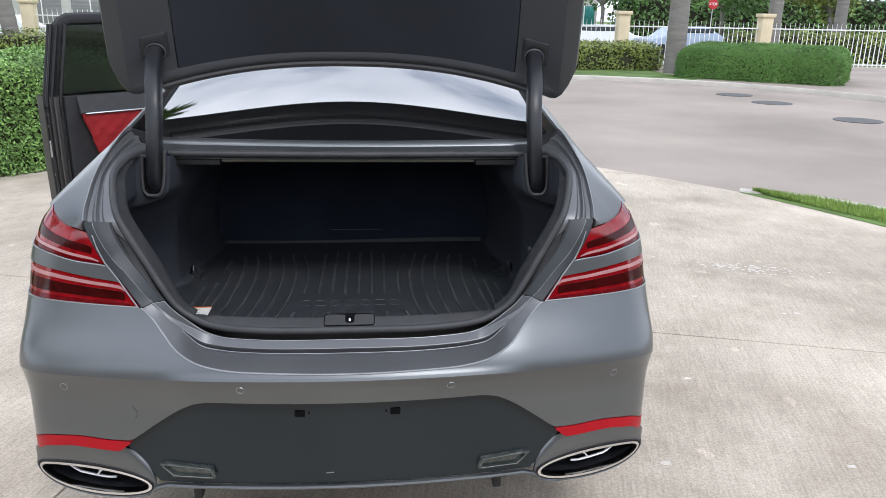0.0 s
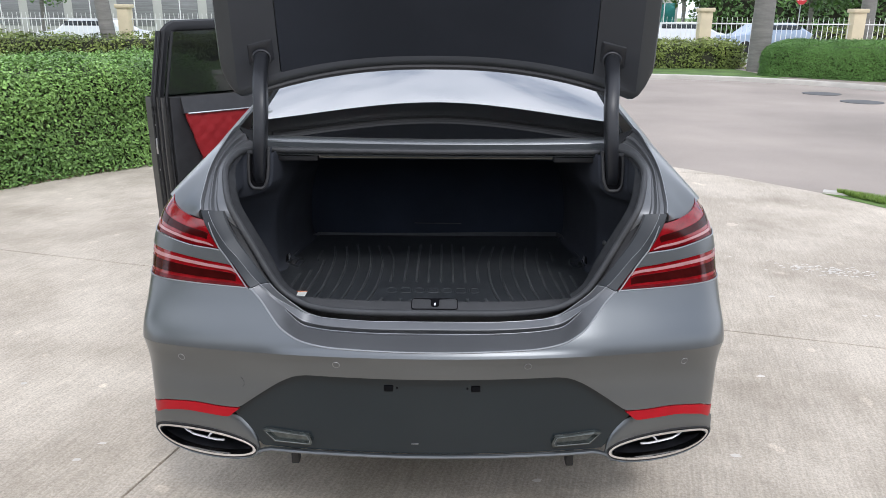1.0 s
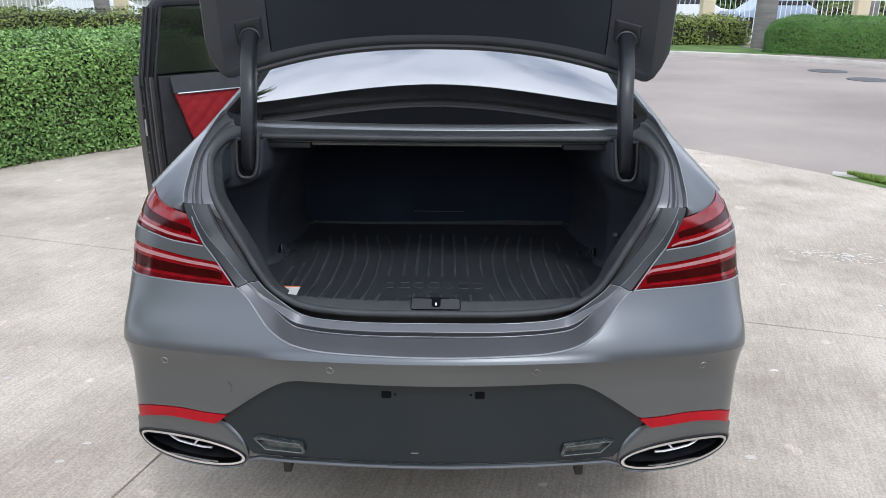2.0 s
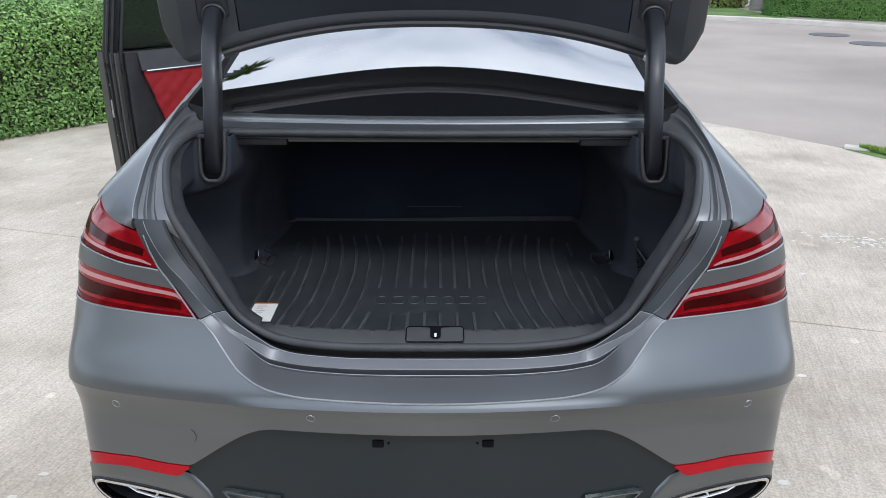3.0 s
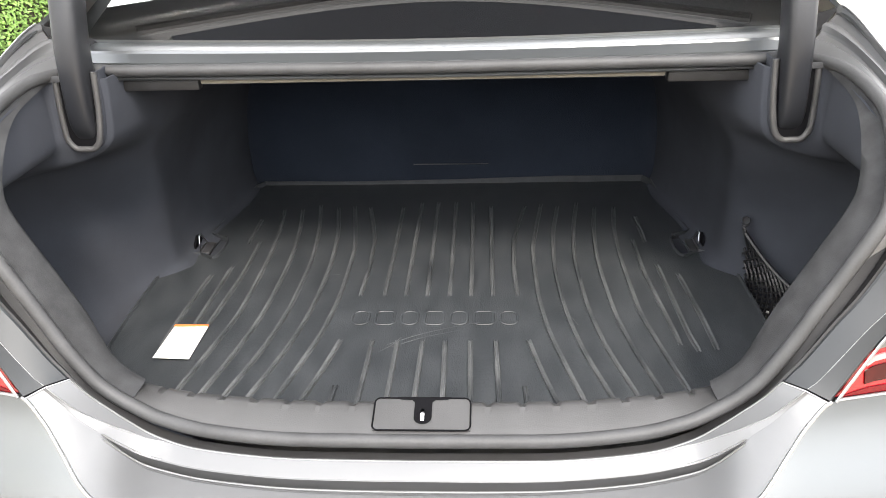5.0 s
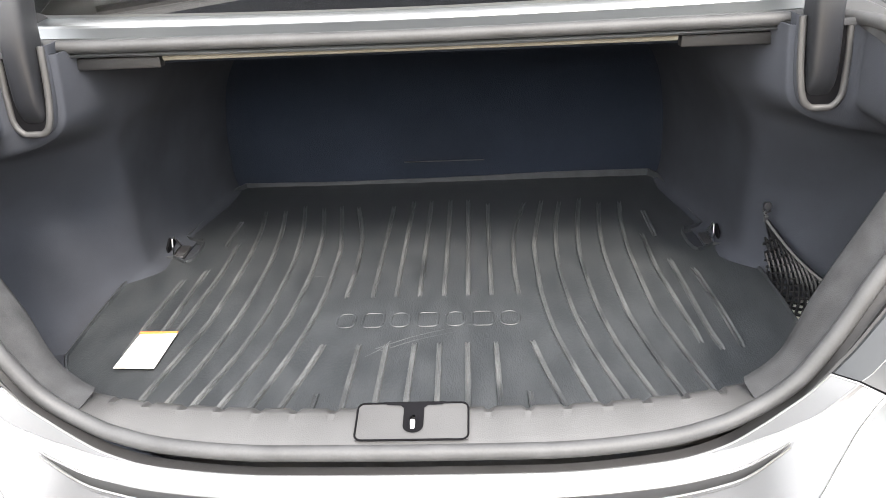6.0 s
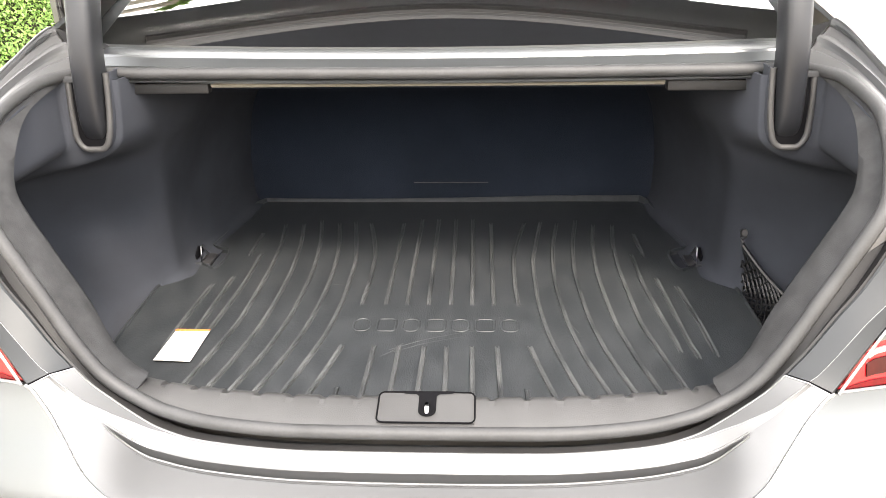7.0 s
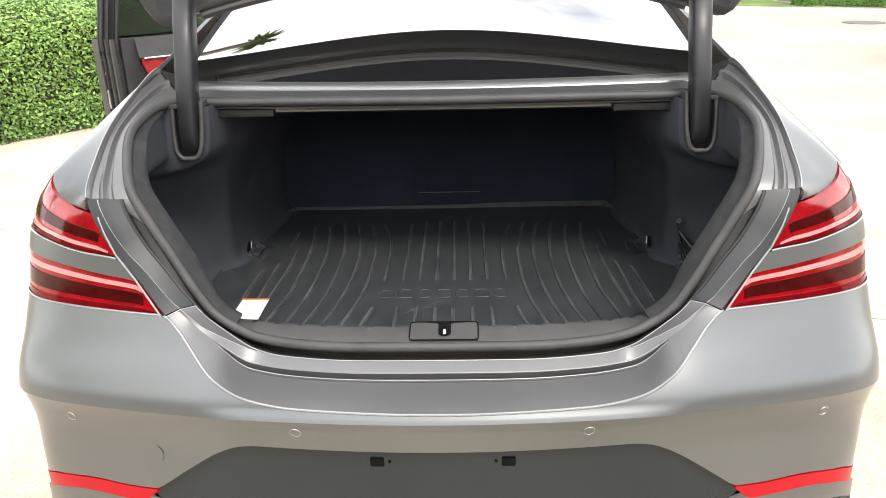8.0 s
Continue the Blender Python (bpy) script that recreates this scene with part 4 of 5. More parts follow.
# ---- open front door ----
hinge, tail = Vector((-0.93, 3.52, 0)), Vector((-1.735, 2.66, 0))
along = (tail - hinge).normalized()
across = Vector((along.y, -along.x, 0))           # towards the car's back
across = across if across.y < 0 else -across
length = (tail - hinge).length


def door_pt(d, z, o=0.0):
    """d along the door from its hinge, o out of its inner face."""
    p = hinge + along * d + across * o
    return (p.x, p.y, z)


def edge_d(z):
    """The door's rear edge leans with height."""
    return length - 0.02 * max(0, 0.75 - z) - 0.085 * max(0, z - 1.14) / 0.44


rows = []
for z in lin(0.27, 1.15, 20):
    e = edge_d(z)
    rows.append([door_pt(0, z, 0.03), *[door_pt(d, z, 0.03) for d in lin(0.1, 0.96, 8) * e], door_pt(e - 0.015, z, 0.035), door_pt(e, z, 0.02), door_pt(e + 0.012, z, -0.06), door_pt(e + 0.02, z, -0.11),
                 door_pt(e, z, -0.125), *[door_pt(d, z, -0.13 + 0.02 * (z - 0.7) ** 2) for d in lin(0.96, 0.1, 8) * e], door_pt(0, z, -0.12)])
bm = sheet(rows, closed=True)
door = cpart("front_door", bm, DOOR_PAINT, "grey front door swung open")
for z0, o in ((0, 0.0), (0, -0.028), (0, -0.06)):
    cpart("door_seal", tube([door_pt(edge_d(z) - 0.004 + 0.016 * (1 if o < -0.02 else 0), z, o + 0.022) for z in lin(0.3, 1.54, 26)], 0.009, 6), RUBBER, "black door seal", parent=door)
# upper frame
frame_pts = [door_pt(edge_d(z) - 0.022, z, -0.02) for z in lin(1.14, 1.49, 10)] + [door_pt(edge_d(1.53) - 0.028, 1.525, -0.02), door_pt(edge_d(1.55) - 0.048, 1.55, -0.02)] + [door_pt(edge_d(1.56) - d, 1.565 + 0.02 * math.sin(d * 2), -0.02) for d in (0.085, 0.13, 0.2, 0.4, 0.6)] + [door_pt(0.2, 1.42, -0.02), door_pt(0.02, 1.16, -0.02)]
cpart("window_frame", tube(frame_pts, 0.034, 8, flat=0.7, up=across), RUBBER, "black window frame", parent=door)
pane = [door_pt(0.05, 1.15, -0.03), door_pt(edge_d(1.1) - 0.03, 1.15, -0.03), door_pt(edge_d(1.51) - 0.02, 1.51, -0.03), door_pt(edge_d(1.55) - 0.1, 1.55, -0.03), door_pt(0.42, 1.54, -0.03), door_pt(0.2, 1.41, -0.03)]
bm = bmesh.new()
a, b = [bm.verts.new(p) for p in pane], [bm.verts.new(tuple(Vector(p) + across * 0.004)) for p in pane]
bm.faces.new(a), bm.faces.new(b[::-1])
for i in range(6):
    bm.faces.new((a[i], b[i], b[(i + 1) % 6], a[(i + 1) % 6]))
cpart("door_window", bm, CLEAR, "dark tinted door window", parent=door)
# inner trim
def trim(d0, d1, z0, z1, o0, o1, n=14, quilt=0.0):
    rows = []
    for z in lin(z0, z1, 40):
        end = min(d1, edge_d(z) - 0.13) - (0.13 * (1 - (z - z0) / (z1 - z0)) if quilt else 0)
        rows.append([door_pt(d, z, o0 + (o1 - o0) * (z - z0) / (z1 - z0) + quilt * (abs(math.sin((d + z) * 34)) * abs(math.sin((d - z) * 34))) ** 0.5) for d in lin(d0, end, 60)])
    return sheet(rows, 0.02, away=(-3, 4, 0.8))


cpart("trim_upper", trim(0.06, length - 0.13, 1.052, 1.148, 0.085, 0.05), PLASTIC, "black upper door trim", parent=door)
cpart("trim_chrome", tube([door_pt(d, 1.048, 0.088) for d in lin(0.1, length - 0.15, 12)], 0.007, 8), CHROME, parent=door)
cpart("trim_quilted", trim(0.08, length - 0.14, 0.66, 1.044, 0.07, 0.08, quilt=0.006), RED_LEATHER, "red quilted leather door trim", parent=door)
cpart("trim_lower", trim(0.08, length - 0.12, 0.33, 0.655, 0.06, 0.08), PLASTIC, parent=door)
rows = [[door_pt(edge_d(z) - d, z, o) for d, o in ((0.34, 0.040), (0.12, 0.046), (0.075, 0.050), (0.062, 0.046), (0.058, 0.030))] for z in lin(0.34, 1.146, 24)]
cpart("trim_edge", sheet(rows, 0.006, away=(-3, 4, 0.8)), PLASTIC, "black plastic edge of the door trim", parent=door)
cpart("door_seal", tube([door_pt(edge_d(z) - 0.045, z, 0.036) for z in lin(0.3, 1.54, 26)], 0.010, 6), RUBBER, "black door seal", parent=door)
for z in (0.70, 0.98):
    cpart("door_screw", cylinder(0.007, 0.006, 0, 0.004, 10, m=Matrix.Translation(Vector(door_pt(edge_d(z) + 0.008, z, -0.03))) @ across.to_track_quat("Z", "Y").to_matrix().to_4x4()), STEEL, parent=door)
cpart("door_latch", box(-0.02, 0.02, -0.015, 0.02, 0.80, 0.90, 0.005, m=Matrix.Translation(Vector(door_pt(length - 0.004, 0, -0.03)))), STEEL, "steel door latch", parent=door)

# ---- the place round the car ----
def concrete(name, turn):
    """Broom-finished concrete: pale paste, broad damp and mould stains, worn patches, fine aggregate and brush lines."""
    m = bpy.data.materials.new(name)
    m.use_nodes = True
    n, l = m.node_tree.nodes, m.node_tree.links
    bsdf = n["Principled BSDF"]
    geo = n.new("ShaderNodeNewGeometry")
    rot = n.new("ShaderNodeMapping")
    rot.inputs["Rotation"].default_value = (0, 0, -turn)
    l.new(geo.outputs["Position"], rot.inputs["Vector"])

    def tex(scale, detail, rough=0.55, stretch=(1, 1, 1), move=0.0):
        mp = n.new("ShaderNodeMapping")
        mp.inputs["Scale"].default_value = stretch
        mp.inputs["Location"].default_value = (move, move * 0.7, 0)
        t = n.new("ShaderNodeTexNoise")
        t.inputs["Scale"].default_value, t.inputs["Detail"].default_value, t.inputs["Roughness"].default_value = scale, detail, rough
        l.new(rot.outputs["Vector"], mp.inputs["Vector"])
        l.new(mp.outputs["Vector"], t.inputs["Vector"])
        return t.outputs["Fac"]

    def ramp(fac, a, b, ca, cb):
        r = n.new("ShaderNodeValToRGB")
        r.color_ramp.elements[0].position, r.color_ramp.elements[1].position = a, b
        r.color_ramp.elements[0].color, r.color_ramp.elements[1].color = (*ca, 1), (*cb, 1)
        l.new(fac, r.inputs["Fac"])
        return r.outputs["Color"]

    def mul(a, b):
        x = n.new("ShaderNodeMix")
        x.data_type, x.blend_type = "RGBA", "MULTIPLY"
        x.inputs["Factor"].default_value = 1.0
        l.new(a, x.inputs["A"])
        l.new(b, x.inputs["B"])
        return x.outputs["Result"]
    broad = ramp(tex(0.42, 6, 0.62), 0.34, 0.64, (0.44, 0.382, 0.308), (0.66, 0.584, 0.482))
    stain = ramp(tex(1.5, 8, 0.68, (1, 1, 1), 3.1), 0.34, 0.60, (0.74, 0.725, 0.70), (1.0, 1.0, 1.0))
    brush = tex(5.0, 6, 0.7, (18, 1.0, 1))
    lines = ramp(brush, 0.32, 0.68, (0.83, 0.825, 0.82), (1.09, 1.09, 1.09))
    sand = tex(95, 4, 0.7)
    speck = ramp(sand, 0.32, 0.62, (0.72, 0.71, 0.70), (1.09, 1.09, 1.09))
    spots = ramp(tex(5.5, 2, 0.5, (1, 1, 1), 9.0), 0.70, 0.74, (1.0, 1.0, 1.0), (1.25, 1.25, 1.25))
    l.new(mul(mul(mul(mul(broad, stain), lines), speck), spots), bsdf.inputs["Base Color"])
    bsdf.inputs["Roughness"].default_value = 0.85
    bp = n.new("ShaderNodeBump")
    bp.inputs["Strength"].default_value, bp.inputs["Distance"].default_value = 0.35, 0.006
    l.new(sand, bp.inputs["Height"])
    l.new(bp.outputs["Normal"], bsdf.inputs["Normal"])
    return m


CONCRETE = concrete("pale_concrete", radians(-15.4))
ASPHALT = material("worn_asphalt", (0.28, 0.238, 0.203), 0.9, vary=0.15, scale=0.35, fine=60, bump=0.4, second=(0.37, 0.316, 0.27), patch=(0.3, 0.7))
KERB = material("kerb_concrete", (0.48, 0.45, 0.40), 0.85, vary=0.12, scale=2.5, fine=40, bump=0.2)
LAWN = material("lawn", (0.10, 0.17, 0.035), 0.9, vary=0.3, scale=1.5, fine=50, bump=0.4, island=0.35)
BLADE = material("grass_blade", (0.25, 0.36, 0.08), 0.5, vary=0.2, scale=2, fine=20, island=0.4)
FLECK = material("chalk", (0.60, 0.56, 0.50), 0.9, vary=0.1, scale=20, fine=80)
FLECKS = [(2.1, 2.46, 0.022), (2.6, 2.15, 0.022), (1.59, 1.36, 0.022), (1.21, 0.66, 0.022), (1.94, 0.59, 0.022), (-1.36, 0.71, 0.018), (-1.41, 0.59, 0.018), (-1.96, 1.22, 0.018), (0.39, 0.48, 0.018), (2.52, 2.15, 0.018)]
LEAF_A = material("hedge_leaf", (0.14, 0.272, 0.068), 0.42, vary=0.25, scale=0.9, fine=30, second=(0.25, 0.41, 0.11), island=0.5, spec=0.35)
LEAF_B = material("fine_hedge_leaf", (0.085, 0.17, 0.045), 0.5, vary=0.25, scale=0.6, fine=20, second=(0.14, 0.26, 0.065), island=0.4)
LEAF_R = material("round_hedge_leaf", (0.10, 0.215, 0.05), 0.5, vary=0.2, scale=0.6, fine=20, second=(0.15, 0.29, 0.07), island=0.3, spec=0.3)
LEAF_C = material("yellow_green_leaf", (0.14, 0.20, 0.04), 0.5, vary=0.3, scale=0.5, fine=20, second=(0.26, 0.31, 0.07), island=0.5)
HEDGE_CORE = material("dark_hedge_core", (0.035, 0.035, 0.02), 0.9, vary=0.4, scale=4, fine=40)
WHITE_METAL = material("white_painted_metal", (0.78, 0.78, 0.76), 0.45, vary=0.05, scale=3, fine=60)
STUCCO = material("cream_stucco", (0.62, 0.53, 0.36), 0.85, vary=0.08, scale=2, fine=50, bump=0.2)
BARK = material("grey_palm_bark", (0.20, 0.188, 0.17), 0.9, vary=0.2, scale=2, fine=18, bump=0.4, stretch=(1, 1, 6))
IRON = material("cast_iron", (0.10, 0.10, 0.10), 0.7, 0.3, vary=0.2, scale=8, fine=60, bump=0.3)
SIGN_RED = material("sign_red", (0.45, 0.02, 0.025), 0.4, vary=0.06)
SIGN_WHITE = material("sign_white", (0.8, 0.8, 0.8), 0.4, vary=0.03)
WALL = material("pale_wall", (0.50, 0.49, 0.465), 0.8, vary=0.05, scale=0.6, fine=20, bump=0.1)
SHUTTER = material("grey_shutter", (0.20, 0.20, 0.20), 0.6, vary=0.25, scale=1.5, fine=12, stretch=(0.2, 0.2, 6))
TEAL = material("teal_window", (0.05, 0.22, 0.20), 0.12, 0.2, vary=0.2, scale=1.5, fine=12)
CAR_WHITE = material("white_car_paint", (0.7, 0.72, 0.74), 0.3, vary=0.03, coat=0.7)
CAR_BLUE = material("pale_blue_car_paint", (0.35, 0.43, 0.55), 0.3, 0.3, vary=0.03, coat=0.7)
DARK_GLASS = material("dark_window", (0.02, 0.025, 0.03), 0.08, vary=0.1)

ground = tagged(link("ground", sheet([[(x, y, G - 0.05) for y in (-60, -20, 0, 10, 20, 40, 80, 250, 900)] for x in (-900, -200, -60, -20, 0, 20, 60, 200, 900)]), LAWN), "short mown lawn reaching to the horizon", "ground", kind="structure")
kerb_line = spline([(-60, 21.0), (0, 20.4), (6, 20.1), (8.3, 19.2), (9.7, 18.1), (10.8, 16.6), (11.8, 14.6), (12.6, 11.5), (13.2, 6), (13.5, -10), (60, -11)])


def kerb_y(x):
    return kerb_line(x)


rows = [[(x, y, G - 0.022) for y in lin(-30, kerb_y(x), 24)] for x in lin(-40, 40, 81)]
road = tagged(link("road", sheet(rows, 0.02, away=(0, 0, -9)), ASPHALT), "worn pale grey asphalt street", "road", kind="structure")
# far kerb, verge and footpath
rows = []
for x in (*lin(-40, 6, 60), *lin(6.2, 13.4, 60)):
    y = kerb_y(x)
    rows.append([(x, y - 0.42, G - 0.02), (x, y - 0.02, G - 0.03), (x, y, G + 0.08), (x, y + 0.03, G + 0.10), (x, y + 0.17, G + 0.10), (x, y + 0.18, G + 0.02)])
tagged(link("kerb", sheet(rows), KERB), "pale concrete kerb along the street", "kerb", kind="structure")
tagged(link("verge", sheet([[(x, kerb_y(x) + 0.16 + d, G + 0.07) for d in (0, 1, 3, 8)] for x in (*lin(-40, 6, 40), *lin(6.2, 9.4, 20))]), LAWN), "green grass verge behind the kerb", "grass", kind="structure")
tagged(link("pavement", sheet([[(x, y0 + (27.0 - y0) * q, G + 0.068) for q in (0, 0.1, 0.3, 1)] for x, y0 in [(x, kerb_y(x) + 0.16) for x in lin(9.4, 13.4, 24)] + [(13.5, -10), (60, -11)]]), ASPHALT), "worn grey footpath behind the kerb", "footpath", kind="structure")

# driveway of slabs
TURN_D = radians(-15.9)
drive = holder("driveway", 0, 2.0, G)
tagged(drive, "pale stained concrete driveway of large slabs", "driveway", kind="structure")
EDGE = [((1.6, 7.75), (2.78, 6.63)), ((2.78, 6.63), (3.34, 6.0)), ((3.34, 6.0), (3.83, 5.37)), ((3.83, 5.37), (4.19, 4.70)), ((4.19, 4.70), (5.3, 2.3))]
cu, cv = math.cos(TURN_D), math.sin(TURN_D)
for iu in range(-3, 3):
    for iv in range(-3, 2):
        u0, v0 = -1.187 + 4.9 * iu, 2.287 + 4.6 * iv
        bm = box(u0 + 0.0025, u0 + 4.8975, v0 + 0.0025, v0 + 4.5975, -0.10, 0, 0.0)
        bmesh.ops.bevel(bm, geom=[e for e in bm.edges if all(v.co.z > -0.01 for v in e.verts)], offset=0.003, segments=2, affect="EDGES")
        bmesh.ops.rotate(bm, cent=(0, 0, 0), matrix=Matrix.Rotation(TURN_D, 3, "Z"), verts=bm.verts)
        bmesh.ops.translate(bm, vec=(0, 0, G), verts=bm.verts)
        for (ax, ay), (bx, by) in EDGE:
            n = Vector((-(by - ay), bx - ax, 0)).normalized()
            n = n if n.x > 0 else -n
            r = bmesh.ops.bisect_plane(bm, geom=bm.verts[:] + bm.edges[:] + bm.faces[:], plane_co=(ax, ay, 0), plane_no=n, clear_outer=True)
            open_edges = [e for e in bm.edges if e.is_boundary]
            if open_edges:
                bmesh.ops.holes_fill(bm, edges=open_edges)
        if len(bm.faces) < 4:
            bm.free()
            continue
        slab = link("slab", bm, CONCRETE, drive)
        slab.matrix_parent_inverse = Matrix.Translation((0, -2.0, -G))
# kerb and grass wedge beside the drive
wedge = [(3.80, 5.37), (4.15, 4.70), (5.26, 2.3), (9.5, 0.5), (9.5, 1.2), (7.0, 2.4), (5.5, 3.85), (4.84, 4.52), (4.43, 5.0)]
bm = bmesh.new()
bm.faces.new([bm.verts.new((x, y, G + 0.004)) for x, y in wedge])
tagged(link("grass_wedge", bm, LAWN), "wedge of green grass beside the driveway", "grass", kind="structure")
kl = spline([(0, 3.84, 5.42), (1, 4.45, 5.05), (2, 4.88, 4.56), (3, 5.55, 3.88), (4, 7.05, 2.43), (5, 9.5, 1.23)])
rows = []
for i in lin(0, 5, 60):
    p, q = Vector((*kl(i), 0)), Vector((*kl(min(5, i + 0.05)), 0)) - Vector((*kl(max(0, i - 0.05)), 0))
    nrm = Vector((-q.y, q.x, 0)).normalized()
    nrm = nrm if nrm.x > 0 else -nrm
    rows.append([tuple(p + nrm * d + Vector((0, 0, G + hgt))) for d, hgt in ((-0.06, 0.0), (-0.05, 0.02), (0.06, 0.022), (0.09, 0.0), (0.16, -0.03))])
tagged(link("kerb_strip", sheet(rows), KERB), "low concrete edging of the grass", "kerb", kind="structure")

rng = np.random.default_rng(4)
# pale flecks and a scuffed patch on the slabs
bm = bmesh.new()
for cx_, cy_, r in FLECKS:
    a0, r = rng.uniform(0, 6), r * 0.7
    pts = [(cx_ + r * (1.3 if k % 2 else 0.9) * rng.uniform(0.7, 1.2) * math.cos(a0 + 0.7 * k) * 1.3, cy_ + r * rng.uniform(0.6, 1.1) * math.sin(a0 + 0.7 * k)) for k in range(9)]
    bm.faces.new([bm.verts.new((x, y, G + 0.0012)) for x, y in pts])
for k in range(150):
    q = rng.normal(0, 0.20)
    x, y, r = 2.72 + q, 2.98 - 0.35 * q + rng.normal(0, 0.06), rng.uniform(0.003, 0.011)
    bm.faces.new([bm.verts.new((x + r * 1.6 * math.cos(t) * rng.uniform(0.5, 1.3), y + r * math.sin(t) * rng.uniform(0.5, 1.3), G + 0.0012 + 0.00001 * k)) for t in lin(0, 5.4, 7)])
tagged(link("chalk_fleck", bm, FLECK), "pale scuffs and flecks on the concrete", "stain", kind="stuff")
# blades on the grass wedge
n_b = 9000
wu, wv = rng.uniform(0, 1, n_b), rng.uniform(0, 1, n_b)
ga, gb = np.array([[3.95, 5.36], [4.45, 5.0], [4.86, 4.5], [5.5, 3.8]]), np.array([[3.97, 5.32], [4.28, 4.66], [4.66, 3.9], [5.1, 3.0]])
tt = wu * 3
k0 = np.minimum(2, tt.astype(int))
fr = (tt - k0)[:, None]
top_e, low_e = ga[k0] * (1 - fr) + ga[k0 + 1] * fr, gb[k0] * (1 - fr) + gb[k0 + 1] * fr
root = np.concatenate([top_e * wv[:, None] + low_e * (1 - wv[:, None]), np.full((n_b, 1), G + 0.01)], 1)
tip_ = root + np.stack([rng.normal(0, 0.018, n_b), rng.normal(0, 0.018, n_b), rng.uniform(0.025, 0.06, n_b)], 1)
sid = np.stack([rng.normal(0, 1, n_b), rng.normal(0, 1, n_b), np.zeros(n_b)], 1)
sid = sid / np.linalg.norm(sid, axis=1, keepdims=True) * 0.004
me = bpy.data.meshes.new("grass")
me.from_pydata(np.stack([root - sid, root + sid, tip_], 1).reshape(-1, 3).tolist(), [], np.arange(3 * n_b).reshape(-1, 3).tolist())
me.materials.append(BLADE)
tagged(new("grass", me), "bright green grass blades on the wedge", "grass", kind="stuff")


def leaves(name, P, N, size, mat, parent, spread=0.8, narrow=0.5):
    """Small leaves at the points P, turned loosely along N."""
    n = len(P)
    d = N + rng.normal(0, spread, (n, 3))
    d /= np.linalg.norm(d, axis=1, keepdims=True)
    a = np.cross(d, rng.normal(0, 1, (n, 3)))
    a /= np.linalg.norm(a, axis=1, keepdims=True) + 1e-9
    b = np.cross(d, a)
    L = (size * rng.uniform(0.6, 1.25, n))[:, None]
    V = np.stack([P - a * L * 0.5, P + b * L * narrow * 0.5 + d * L * 0.08, P + a * L * 0.55, P - b * L * narrow * 0.5 + d * L * 0.08], 1).reshape(-1, 3)
    me = bpy.data.meshes.new(name)
    idx = np.arange(4 * n).reshape(-1, 4)
    me.from_pydata(V.tolist(), [], np.concatenate([idx[:, [0, 1, 2]], idx[:, [0, 2, 3]]]).tolist())
    me.materials.append(mat)
    ob = new(name, me)
    ob.parent = parent
    return tagged(ob, kind="stuff")


def hedge(line, depth, height, count, size, mat, label, round_=0.25, rough=0.06, core=True):
    """A clipped hedge: line is its front foot from one end to the other, and it reaches back by depth."""
    a, b = Vector((*line[0], G)), Vector((*line[1], G))
    ax = (b - a).normalized()
    back = Vector((-ax.y, ax.x, 0))
    back = back if back.y > 0 else -back
    ln = (b - a).length
    thing = holder("hedge", *a)
    tagged(thing, label, "hedge")
    face_f, face_t, face_e = ln * height, ln * depth, depth * height
    tot = face_f * 1.6 + face_t + 2 * face_e
    pick = rng.uniform(0, tot, count)
    u, w = rng.uniform(0, 1, count), rng.uniform(0, 1, count)
    loc = np.where((pick < face_f * 1.6)[:, None], np.stack([u * ln, np.zeros(count), w * height], 1),
                   np.where((pick < face_f * 1.6 + face_t)[:, None], np.stack([u * ln, w * depth, np.full(count, height)], 1),
                            np.where((pick < face_f * 1.6 + face_t + face_e)[:, None], np.stack([np.zeros(count), u * depth, w * height], 1), np.stack([np.full(count, ln), u * depth, w * height], 1))))
    # rounded box: pull towards an inner box
    inner = np.stack([np.clip(loc[:, 0], round_, ln - round_), np.clip(loc[:, 1], round_, depth - round_), np.clip(loc[:, 2], 0, height - round_)], 1)
    d = loc - inner
    nn = np.linalg.norm(d, axis=1, keepdims=True) + 1e-9
    nrm = d / nn
    wav = np.array([noise.noise(Vector(p) * 1.3) * 1.0 + noise.noise(Vector(p) * 4.0) * 0.5 for p in loc.tolist()])[:, None]
    loc = inner + nrm * (round_ + rough * 1.6 * wav + rng.normal(0, rough * 0.55, (count, 1)))
    M = np.array([[ax.x, back.x, 0], [ax.y, back.y, 0], [0, 0, 1]])
    leaves("leaves", loc @ M.T, nrm @ M.T + np.array([0, 0, 0.9]), size, mat, thing)
    # Solid dark box that fills the hedge behind its leaves.
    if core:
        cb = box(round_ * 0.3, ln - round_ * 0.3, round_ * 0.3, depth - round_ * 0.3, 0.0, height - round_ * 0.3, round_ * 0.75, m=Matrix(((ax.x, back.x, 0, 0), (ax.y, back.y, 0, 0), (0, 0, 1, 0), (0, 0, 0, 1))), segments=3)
        part("core", cb, HEDGE_CORE, thing)
    return thing


hedge(((-7.0, 2.1), (-2.75, 7.35)), 2.2, 1.14, 115000, 0.043, LEAF_A, "clipped leafy green hedge beside the driveway")
LITTER = material("dry_leaf", (0.10, 0.062, 0.035), 0.8, vary=0.4, scale=4, fine=40, second=(0.22, 0.15, 0.09), island=0.5)
n_l = 1500
q, off = rng.uniform(0, 1, n_l), np.abs(rng.normal(0, 0.07, n_l))
P = np.stack([-7.0 + 4.25 * q + 0.777 * (off - 0.10), 2.1 + 5.25 * q - 0.629 * (off - 0.10), np.full(n_l, G + 0.012) + rng.uniform(0, 0.05, n_l) * (off < 0.08)], 1)
